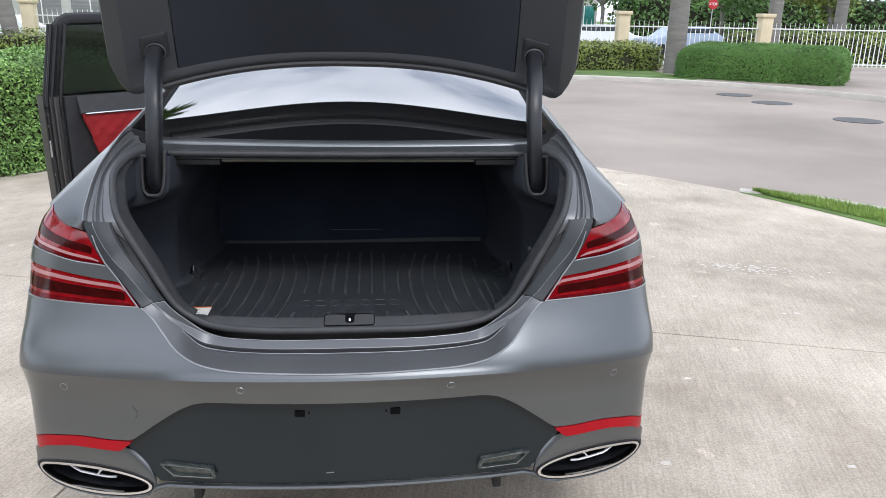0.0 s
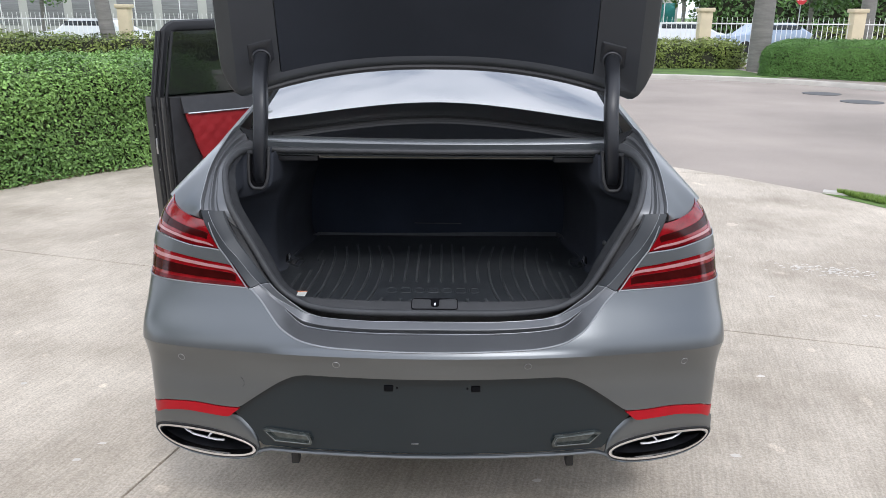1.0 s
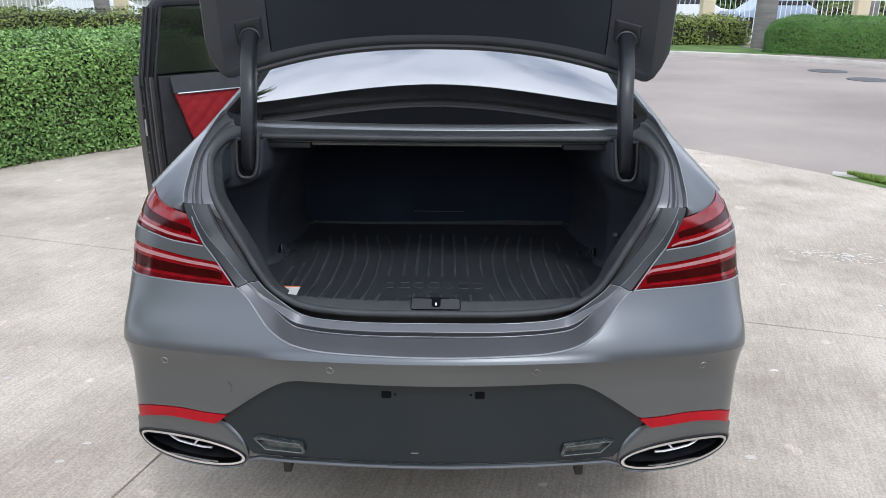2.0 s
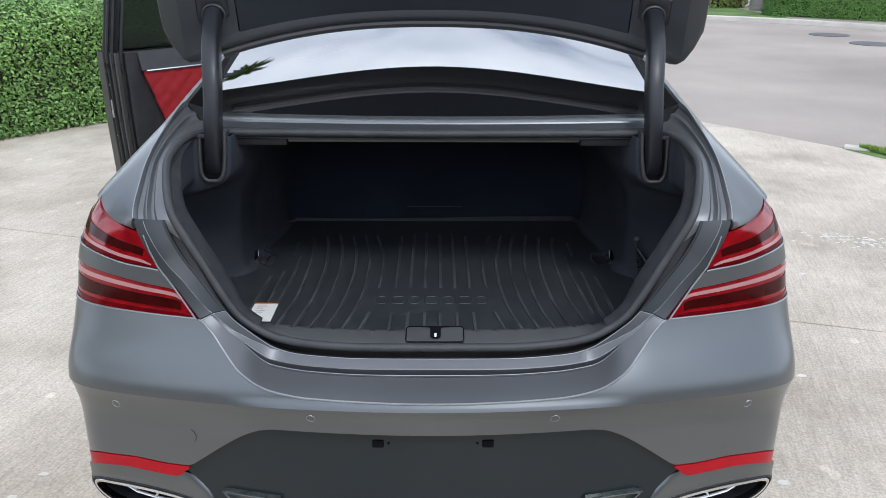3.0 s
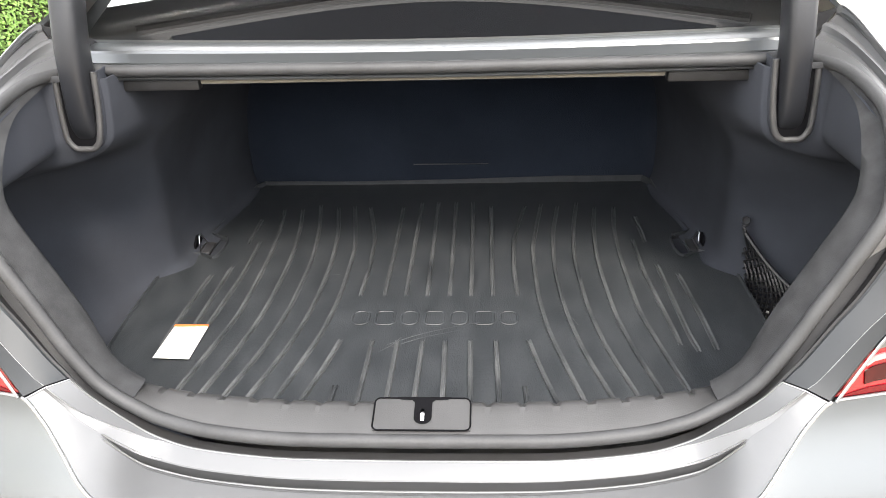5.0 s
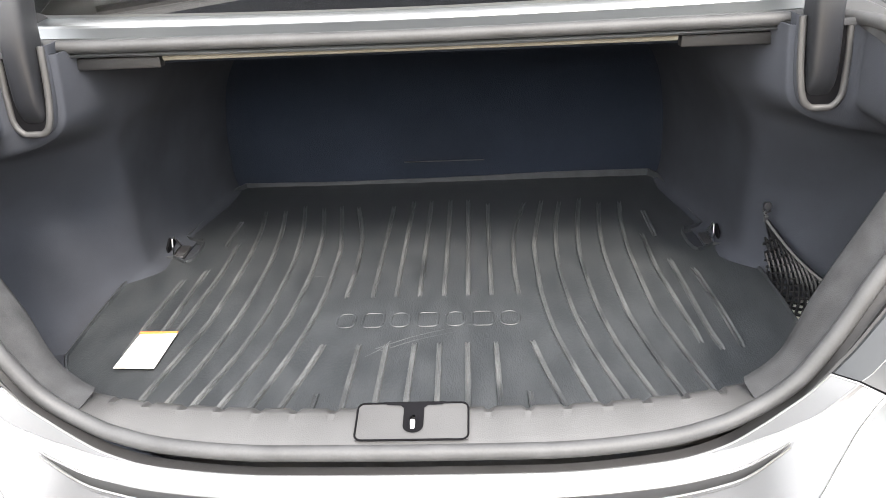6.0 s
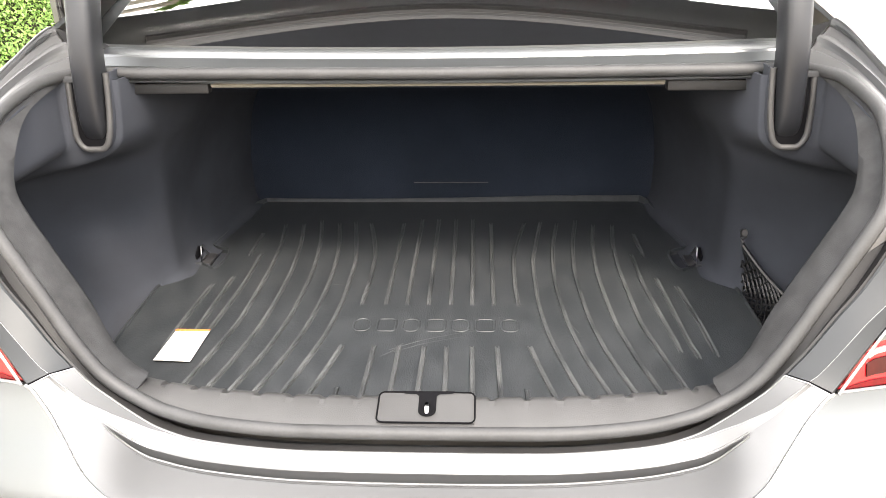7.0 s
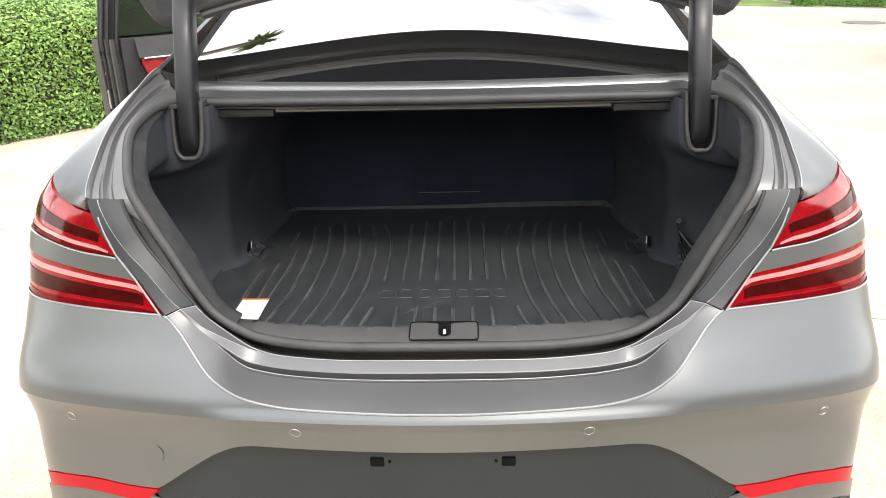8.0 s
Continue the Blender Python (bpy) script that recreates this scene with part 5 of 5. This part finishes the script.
litter = leaves("leaf_litter", P, np.tile([0.0, 0.0, 1.0], (n_l, 1)), 0.045, LITTER, None, spread=0.5)
tagged(litter, "dry brown leaves fallen at the hedge's foot", "leaf litter")
hedge(((8.95, 20.2), (12.5, 17.5)), 3.0, 1.02, 75000, 0.05, LEAF_R, "rounded clipped green hedge behind the kerb", round_=0.5, rough=0.05)
hedge(((-34, 26.3), (2.2, 24.6)), 1.4, 0.85, 26000, 0.12, LEAF_C, "loose yellow-green hedge in front of the fence", rough=0.12)
hedge(((2.4, 22.9), (9.8, 23.2)), 1.3, 0.88, 13000, 0.10, LEAF_C, "leafy green hedge in front of the fence", rough=0.10)
hedge(((16.0, 31.0), (52, 29.0)), 1.5, 1.2, 12000, 0.16, LEAF_C, "low hedge behind the fence", rough=0.12)

# Added out of view, to darken what the car's back reflects.
hedge(((-34, -14.0), (34, -12.5)), 2.0, 3.6, 16000, 0.30, LEAF_B, "unseen tall green hedge added to darken the car's reflections", rough=0.15)

# fence with pillars
def fence_y(x):
    return 27.6 - 0.05 * x


xs = [9.6 + 5.5 * k for k in range(-9, 7)]
for i, x in enumerate(xs):
    y = fence_y(x)
    if x < 16:
        pil = holder("fence_pillar", x, y, G)
        tagged(pil, "cream stucco fence pillar with a flat cap", "pillar", "pillars of the fence")
        part("shaft", box(-0.22, 0.22, -0.22, 0.22, 0, 1.88, 0.012), STUCCO, pil)
        part("cap", box(-0.28, 0.28, -0.28, 0.28, 1.86, 2.0, 0.03), STUCCO, pil)
    if i + 1 < len(xs):
        f = holder("fence", x, y, G)
        tagged(f, "white metal picket fence panel", "fence", "panels of the fence")
        span, drop = xs[i + 1] - x, fence_y(xs[i + 1]) - y
        for z in (0.16, 1.45):
            part("rail", box(0.1, span - 0.1, -0.02, 0.02, z - 0.022, z + 0.022, 0.004, m=Matrix.Rotation(math.atan2(drop, span), 4, "Z")), WHITE_METAL, f)
        pick = box(-0.02, 0.02, -0.013, 0.013, 0.04, 1.68)
        for v in pick.verts:
            if v.co.z > 1:
                v.co.x *= 0.3
                v.co.y *= 0.3
        me = bpy.data.meshes.new("picket")
        pick.to_mesh(me)
        pick.free()
        me.materials.append(WHITE_METAL)
        n = 30
        for k in range(n):
            q = (k + 0.5) / n
            ob = new("picket", me)
            ob.parent = f
            ob.location = (span * q, drop * q, 0)
        if x >= 15:
            part("post", box(-0.04, 0.04, -0.04, 0.04, 0, 1.64, 0.005), WHITE_METAL, f)


def trunk(x, y, r, h, lean=0.0, label="smooth grey palm trunk"):
    t = holder("palm_tree", x, y, G)
    tagged(t, label, "tree", "palm trunks by the street")
    pts = [(lean * q * h * 0.1, 0, h * q) for q in lin(0, 1, 14)]
    part("trunk", tube(pts, [r * (1.18 - 0.25 * q) for q in lin(0, 1, 14)], 16), BARK, t)
    return t


def fronds(thing, top, n, length, mat):
    bm = bmesh.new()
    for i in range(n):
        a = 2 * math.pi * i / n + rng.uniform(-0.2, 0.2)
        rise = rng.uniform(0.2, 1.1)
        pts = []
        for q in lin(0, 1, 9):
            r = length * q * math.cos(rise * (1 - q))
            pts.append(Vector((top[0] + r * math.cos(a), top[1] + r * math.sin(a), top[2] + length * (q * math.sin(rise) - 0.75 * q * q))))
        tube(pts, [0.035 * (1 - q) + 0.006 for q in lin(0, 1, 9)], 5, bm=bm)
        for j in range(2, 30):
            q = j / 30
            k = q * 8
            i0 = min(7, int(k))
            p = pts[i0].lerp(pts[i0 + 1], k - i0)
            tdir = (pts[i0 + 1] - pts[i0]).normalized()
            sdir = tdir.cross(Vector((0, 0, 1))).normalized()
            for sg in (1, -1):
                ll = length * 0.17 * math.sin(math.pi * min(1, q + 0.12)) + 0.05
                e = p + sdir * sg * ll * 0.8 + tdir * ll * 0.5 - Vector((0, 0, ll * 0.35))
                w = tdir * 0.016
                bm.faces.new([bm.verts.new(c) for c in (p - w, p + w, e)])
    tagged(part("crown", bm, mat, thing), kind="stuff")


trunk(9.75, 22.1, 0.27, 9)
trunk(16.4, 28.6, 0.24, 10)
trunk(22.0, 33, 0.24, 10)
trunk(5.0, 34, 0.24, 10)
trunk(-12.35, 26.6, 0.23, 6, -0.9, "leaning brown-grey tree trunk by the fence")
for (bx, by), top, n_f, size in (((-17.0, 9.0), (-5.2, 12.4, 15.8), 26, 0.62), ((-19.0, 8.0), (-7.0, 11.6, 15.0), 24, 0.52)):
    palm = holder("palm_tree", bx, by, G)
    tagged(palm, "tall leaning palm with feathery fronds behind the hedge", "tree")
    dx, dy, dz = top[0] - bx, top[1] - by, top[2] - G
    bend = spline([(0, 0, 0, 0), (1, dx * 0.10, dy * 0.10, dz * 0.36), (2, dx * 0.45, dy * 0.45, dz * 0.72), (3, dx, dy, dz)])
    part("trunk", tube([bend(q) for q in lin(0, 3, 24)], [0.22 - 0.1 * q for q in lin(0, 1, 24)], 14), BARK, palm)
    fronds(palm, (dx, dy, dz), n_f, size, LEAF_B)

# beyond the fence: street, cars, trees, buildings
def tree(x, y, h, r, mat, label):
    t = holder("tree", x, y, G)
    tagged(t, label, "tree", "trees beyond the fence")
    part("trunk", tube([(0, 0, 0), (0.1, 0, h * 0.3), (0.0, 0.1, h * 0.55)], [0.2, 0.16, 0.10], 10), BARK, t)
    bm = bmesh.new()
    for i in range(5):
        a = i * 1.3
        tube([(0, 0.05, h * 0.4), (math.cos(a) * r * 0.6, math.sin(a) * r * 0.6, h * 0.7)], [0.09, 0.03], 6, bm=bm)
    part("limbs", bm, BARK, t)
    n = 2600
    c = rng.normal(0, 1, (n, 3))
    c /= np.linalg.norm(c, axis=1, keepdims=True)
    clump = rng.normal(0, 1, (14, 3))
    clump = clump / np.linalg.norm(clump, axis=1, keepdims=True) * rng.uniform(0.3, 0.8, (14, 1))
    who = rng.integers(0, 14, n)
    p = (clump[who] + c * rng.uniform(0.25, 0.42, (n, 1))) * np.array([r, r, h * 0.36]) + np.array([0, 0, h * 0.66])
    leaves("crown", p, c, 0.34, mat, t, narrow=0.6)


for x, y, h, r, m in ((24, 50, 6.5, 4, LEAF_B), (30, 47, 6, 3.6, LEAF_C), (37, 46, 7, 4.4, LEAF_B), (44, 44, 6.5, 4, LEAF_B), (-30, 56, 8, 4.5, LEAF_B), (18, 58, 7, 4, LEAF_B), (52, 44, 7.5, 4.5, LEAF_C), (-44, 52, 8, 4.5, LEAF_B)):
    tree(x, y, h, r, m, "broad green tree beyond the fence")
for x, y, h, r, m in ((-15, 0.5, 10, 4.5, LEAF_B), (-16, -8, 11, 5, LEAF_B)):
    tree(x, y, h, r, m, "broad green tree beside the driveway")
hedge(((20, 60), (84, 52)), 3, 3.8, 14000, 0.4, LEAF_B, "tall green thicket beyond the fence", round_=1.0, rough=0.4)
bm = bmesh.new()
bm.faces.new([bm.verts.new(p) for p in ((-90, 33, G - 0.03), (90, 31, G - 0.03), (90, 44, G - 0.03), (-90, 46, G - 0.03))])
tagged(link("road_beyond", bm, ASPHALT), "grey street beyond the fence", "road", kind="structure")


def building(x, y, w, d, h, label, window, rows_n, cols):
    b = holder("building", x, y, G)
    tagged(b, label, "building")
    part("wall", box(-w / 2, w / 2, 0, d, 0, h, 0.05), WALL, b)
    part("roof", box(-w / 2 - 0.3, w / 2 + 0.3, -0.3, d + 0.3, h, h + 0.35, 0.05), KERB, b)
    for i in range(cols):
        for j in range(rows_n):
            cx = -w / 2 + (i + 0.5) * w / cols
            cz = 0.6 + j * 3.0
            win = part("window", box(cx - w / cols * 0.40, cx + w / cols * 0.40, -0.04, 0.05, cz, cz + 2.2, 0.02), window, b)
            part("window_frame", box(cx - 0.04, cx + 0.04, -0.07, 0.0, cz, cz + 2.2, 0.01), WHITE_METAL, win)


building(14, 66, 12, 10, 9.5, "pale building with large teal windows", TEAL, 3, 5)
building(-30, 64, 34, 12, 7, "long pale building with grey shutters beyond the fence", SHUTTER, 2, 9)


def parked_car(x, y, turn, paint, label):
    c = holder("parked_car", x, y, G)
    c.rotation_euler = (0, 0, turn)
    tagged(c, label, "car")
    prof = [(-2.2, 0.45), (-2.15, 0.85), (-1.3, 0.95), (-0.7, 1.42), (0.9, 1.45), (1.7, 0.98), (2.2, 0.9), (2.25, 0.45)]
    bm = bmesh.new()
    rows = []
    for yy in (-0.9, -0.86, -0.6, 0.6, 0.86, 0.9):
        q = 0.96 if abs(yy) > 0.88 else 1.0
        rows.append([(px * q, yy * (1 - 0.24 * max(0, pz - 0.95) / 0.5), 0.22 + (pz - 0.22) * q) for px, pz in [(-2.2, 0.22), *prof, (2.25, 0.22)]])
    sheet(rows, bm=bm)
    for r in (rows[0], rows[-1]):
        bm.faces.new([bm.verts.new(p) for p in r])
    part("body", bm, paint, c, sharp=15)
    for sg in (1, -1):
        part("side_window", box(-0.95, 1.2, sg * 0.78 - 0.02, sg * 0.78 + 0.02, 1.0, 1.34, 0.05), DARK_GLASS, c)
        for wx in (-1.35, 1.4):
            part("wheel", cylinder(0.32, 0.32, -0.1, 0.1, 20, m=Matrix.Translation((wx, sg * 0.82, 0.32)) @ Matrix.Rotation(radians(90), 4, "X")), TYRE, c)


parked_car(15.0, 34.5, 0.05, CAR_BLUE, "pale blue parked car behind the fence")
parked_car(11.2, 36.0, 0.0, CAR_WHITE, "white parked car behind the fence")
parked_car(-15.6, 32.5, 0.0, CAR_WHITE, "white parked car behind the fence")
sign = holder("stop_sign", 20.2, 43.0, G)
tagged(sign, "red octagonal stop sign on a pole", "sign")
part("pole", cylinder(0.03, 0.03, 0, 2.98, 10), STEEL, sign)
part("plate", cylinder(0.31, 0.31, -0.01, 0.01, 8, m=Matrix.Translation((0, -0.05, 2.68)) @ Matrix.Rotation(radians(90), 4, "X") @ Matrix.Rotation(radians(22.5), 4, "Z")), SIGN_RED, sign)
curve = bpy.data.curves.new("word", "FONT")
curve.body, curve.size, curve.align_x, curve.extrude = "STOP", 0.21, "CENTER", 0.004
tmp = bpy.data.objects.new("word", curve)
scene.collection.objects.link(tmp)
me = bpy.data.meshes.new_from_object(tmp.evaluated_get(bpy.context.evaluated_depsgraph_get()))
bpy.data.objects.remove(tmp)
me.materials.append(SIGN_WHITE)
word = new("word", me)
word.parent = sign
word.matrix_local = pose(0, -0.068, 2.605, 90, 0, 0)

for x, y, r in ((8.83, 15.9, 0.42), (8.85, 14.15, 0.42), (8.96, 11.25, 0.42)):
    tagged(link("manhole_cover", cylinder(r, r, G - 0.03, G - 0.012, 28, m=Matrix.Translation((x, y, 0))), IRON), "round dark iron manhole cover in the street", "manhole cover", "manhole covers")

# ---- in the trunk ----
FLOOR = 0.648
OUT = [(0.0, 0.262), (0.30, 0.275), (0.42, 0.31), (0.50, 0.36), (0.60, 0.44), (0.657, 0.55), (0.664, 0.68), (0.666, 0.82), (0.656, 0.865), (0.622, 0.942), (0.605, 0.948), (0.568, 0.920), (0.559, 0.93), (0.554, 0.96), (0.555, 1.01),
       (0.562, 1.034), (0.598, 1.046), (0.612, 1.058), (0.608, 1.09), (0.586, 1.27), (0.575, 1.355), (0.555, 1.385), (0.30, 1.385), (0.0, 1.385)]
mat = holder("trunk_mat", 0, 0.8, FLOOR)
tagged(mat, "black ribbed rubber trunk mat, dusty and scuffed", "mat")
MINV = Matrix.Translation((0, -0.8, -FLOOR))


def mpart(name, bm, m, label=""):
    ob = part(name, bm, m, mat, label)
    ob.matrix_parent_inverse = MINV
    return ob


outline = OUT + [(-x, y) for x, y in OUT[-2:0:-1]]
def ring_in(k, z):
    return [(x * (1 - k), 0.8 + (y - 0.8) * (1 - k), z + (0.004 + 0.011 * ease(-0.2, 0.35, x) + 0.003 * ease(0.3, 0.55, -x)) * ease(1.30, 1.372, y) * min(1, max(0, (z - FLOOR - 0.011) / 0.004))) for x, y in outline]


rows = [ring_in(0, FLOOR), ring_in(0.0, FLOOR + 0.014), ring_in(0.003, FLOOR + 0.0175), ring_in(0.007, FLOOR + 0.0175), ring_in(0.010, FLOOR + 0.0118), ring_in(0.07, FLOOR + 0.010)]
bm = sheet(rows, closed=True)
bm.faces.new([v for v in list(bm.verts)[-len(outline):]])
mpart("base", bm, MAT)
z = FLOOR + 0.0105


def rib(pts, w=0.0058):
    bm = bmesh.new()
    sp = spline([(i, *p) for i, p in enumerate(pts)])
    path = [sp(i) for i in lin(0, len(pts) - 1, 18)]
    rows = []
    for i, (x, y) in enumerate(path):
        a, b = path[max(0, i - 1)], path[min(len(path) - 1, i + 1)]
        t = Vector((b[0] - a[0], b[1] - a[1], 0)).normalized()
        s = Vector((-t.y, t.x, 0))
        c = Vector((x, y, z))
        hgt = 0.0045 if 0 < i < 17 else 0.0005
        rows.append([c + s * (w * q) + Vector((0, 0, u)) for q, u in ((-1, -0.003), (-0.72, hgt), (-0.45, hgt - 0.0004), (-0.2, hgt - 0.0022), (0.2, hgt - 0.0022), (0.45, hgt - 0.0004), (0.72, hgt), (1, -0.003))])
    sheet([[tuple(p) for p in r] for r in rows], bm=bm)
    mpart("rib", bm, MAT_WORN)


RIBS = [[(0.0245, 0.745), (0.0245, 0.95), (0.0245, 1.25)], [(0.0715, 0.745), (0.0715, 0.95), (0.070, 1.25)], [(0.1185, 0.745), (0.118, 0.95), (0.120, 1.22)], [(0.172, 0.745), (0.169, 0.85), (0.173, 0.99), (0.185, 1.08), (0.212, 1.22)],
        [(0.026, 0.33), (0.022, 0.577)], [(0.075, 0.33), (0.072, 0.577)], [(0.126, 0.33), (0.122, 0.577)], [(0.236, 0.34), (0.202, 0.49), (0.186, 0.578)], [(0.175, 0.34), (0.172, 0.432)],
        [(0.284, 0.34), (0.247, 0.51), (0.225, 0.64), (0.216, 0.78), (0.217, 0.94), (0.232, 1.07), (0.257, 1.23)], [(0.337, 0.34), (0.285, 0.565), (0.268, 0.71), (0.263, 0.86), (0.272, 1.03), (0.301, 1.22)],
        [(0.380, 0.35), (0.330, 0.58), (0.316, 0.725), (0.313, 0.885), (0.326, 1.06), (0.354, 1.24)], [(0.422, 0.36), (0.386, 0.545), (0.369, 0.69), (0.365, 0.87), (0.377, 1.06), (0.399, 1.21)],
        [(0.466, 0.38), (0.437, 0.56), (0.421, 0.70), (0.420, 0.885), (0.429, 1.06), (0.450, 1.21)], [(0.478, 0.56), (0.468, 0.73), (0.462, 0.86), (0.466, 1.015)],
        [(0.508, 0.538), (0.502, 0.60), (0.500, 0.747), (0.498, 0.885)], [(0.543, 0.545), (0.543, 0.64), (0.536, 0.842)], [(0.493, 1.0), (0.495, 1.146)]]
for side in (1, -1):
    for pts in RIBS:
        rib([(x * side - 0.004, y) for x, y in pts])
# raised outlines in place of the maker's word
for i in range(7):
    x = -0.162 + 0.0515 * i
    w, hgt, r = (0.0195, 0.025, 0.010) if i % 2 else (0.0175, 0.025, 0.016)
    loop = []
    for sx, sy, t0 in ((1, 1, 0), (-1, 1, 90), (-1, -1, 180), (1, -1, 270)):
        loop += [(x + sx * (w - r) + r * math.cos(radians(t)), 0.658 + sy * (hgt - r) + r * math.sin(radians(t)), z + 0.0005) for t in lin(t0, t0 + 90, 5)]
    mpart("badge_outline", tube(loop, 0.0024, 6, True, flat=0.6), MAT)

# scuffs and dust rubbed into the mat
for pts in ([(-0.095, 0.560), (-0.03, 0.598), (0.03, 0.622), (0.085, 0.640)], [(-0.085, 0.553), (-0.02, 0.588), (0.05, 0.612)], [(-0.11, 0.535), (-0.085, 0.560), (-0.07, 0.585)], [(0.035, 0.985), (0.048, 1.005)], [(0.275, 0.66), (0.285, 0.63)], [(-0.26, 0.84), (-0.235, 0.842)]):
    sp_ = spline([(i, *q) for i, q in enumerate(pts)])
    mpart("scuff", tube([(*sp_(i), z + 0.0004) for i in lin(0, len(pts) - 1, 14)], 0.0011, 4, flat=0.4), MAT_WORN, "pale scuff")
PAPER = material("paper", (0.78, 0.77, 0.72), 0.7, vary=0.03, scale=10, fine=300)
ORANGE = material("orange_print", (0.75, 0.22, 0.06), 0.6, vary=0.05)
card = holder("paper_card", -0.508, 0.561, z + 0.0065)
tagged(card, "small white paper card with an orange edge on the mat", "card")
card.rotation_euler = (0, 0, radians(-1))
part("sheet", sheet([[(x, y, 0.002 * math.sin(x * 40) * y * 8) for y in lin(-0.058, 0.058, 6)] for x in lin(-0.036, 0.036, 8)], 0.0008), PAPER, card)
part("header", box(-0.036, 0.036, 0.052, 0.058, 0.0012, 0.0028), ORANGE, card)
INK = material("faded_print", (0.58, 0.58, 0.55), 0.7, vary=0.05)
for i, (x0, x1) in enumerate(((-0.022, 0.004), (-0.022, -0.004), (-0.022, 0.006), (-0.022, 0.0))):
    part("print_bar", box(x0, x1, 0.036 - 0.014 * i, 0.0385 - 0.014 * i, 0.0012, 0.0024), INK, card)

# tie-down rings
for side in (1, -1):
    a = holder("tie_down", 0.607 * side, 0.985, FLOOR + 0.002)
    tagged(a, "folded metal tie-down ring on a black base", "tie-down")
    part("base", box(-0.020, 0.024, -0.030, 0.030, 0, 0.010, 0.004), PLASTIC, a)
    part("backing", sheet([[(0.010 * side, y, 0.006 + q * (0.036 - abs(y) * 0.6)) for q in lin(0, 1, 5)] for y in lin(-0.024, 0.024, 9)], 0.004, away=(side, 0, 0)), HOLE, a)
    part("ring", tube([(-0.001 * side, -0.026, 0.012), (0.002 * side, -0.016, 0.026), (0.004 * side, -0.006, 0.042), (0.004 * side, 0.006, 0.042), (0.002 * side, 0.016, 0.026), (-0.001 * side, 0.026, 0.012)], 0.0019, 8, True), STEEL, a)

# cargo net in the right pocket
NET = material("net_cord", (0.008, 0.008, 0.009), 0.45, vary=0.2, scale=30, fine=300)
net = holder("cargo_net", 0.72, 0.75, 0.60)
tagged(net, "black elastic cargo net hanging in the side pocket", "net")
NINV = Matrix.Translation((-0.72, -0.75, -0.60))


def net_pt(u, v):
    """u from the hook to the near end, v from the upper cord down to the mat's edge."""
    a, d, b_, c = Vector((0.654, 0.814, 0.776)), Vector((0.762, 0.66, 0.684)), Vector((0.672, 0.850, 0.652)), Vector((0.672, 0.565, 0.650))
    p = a.lerp(d, u).lerp(b_.lerp(c, u), v)
    return (p.x + 0.015 * math.sin(math.pi * v) * math.sin(math.pi * u), p.y, p.z - 0.018 * math.sin(math.pi * u) * (1 - v) - 0.012 * math.sin(math.pi * v))


bm = bmesh.new()
for k in range(-6, 13):
    for sg in (1, -1):
        pts = []
        for q in lin(0, 1, 9):
            u = (k + (q * 5 if sg > 0 else 5 - q * 5)) / 12
            if 0 <= u <= 1:
                pts.append(net_pt(u, q))
        if len(pts) > 2:
            tube(pts, 0.003, 5, bm=bm)
nt = part("mesh", bm, NET, net)
nt.matrix_parent_inverse = NINV
nt = part("cord", tube([net_pt(u, 0) for u in lin(0, 1, 20)], 0.0045, 6), NET, net)
nt.matrix_parent_inverse = NINV
nt = part("hook", tube([(0.654, 0.813, 0.772), (0.653, 0.812, 0.783), (0.649, 0.811, 0.792), (0.658, 0.813, 0.797)], 0.005, 6), PLASTIC, net, "black plastic hook")
nt.matrix_parent_inverse = NINV
nt = part("stud", cylinder(0.009, 0.007, 0, 0.006, 14, m=Matrix.Translation((0.652, 0.812, 0.804)) @ Matrix.Rotation(radians(70), 4, "X")), STEEL, net, "pale round stud")
nt.matrix_parent_inverse = NINV
manual = holder("plastic_bag", 0.733, 0.635, 0.617)
tagged(manual, "crumpled clear plastic bag with white papers behind the net", "bag")
rows = []
for u in lin(-1, 1, 14):
    rows.append([(0.05 * u, 0.09 * w + 0.012 * math.sin(9 * u + 5 * w), 0.012 + 0.035 * (1 - u * u) * (1 - w * w) + 0.01 * math.sin(13 * u * w + 2 * u)) for w in lin(-1, 1, 14)])
part("sheet", sheet(rows, 0.002), PAPER, manual)
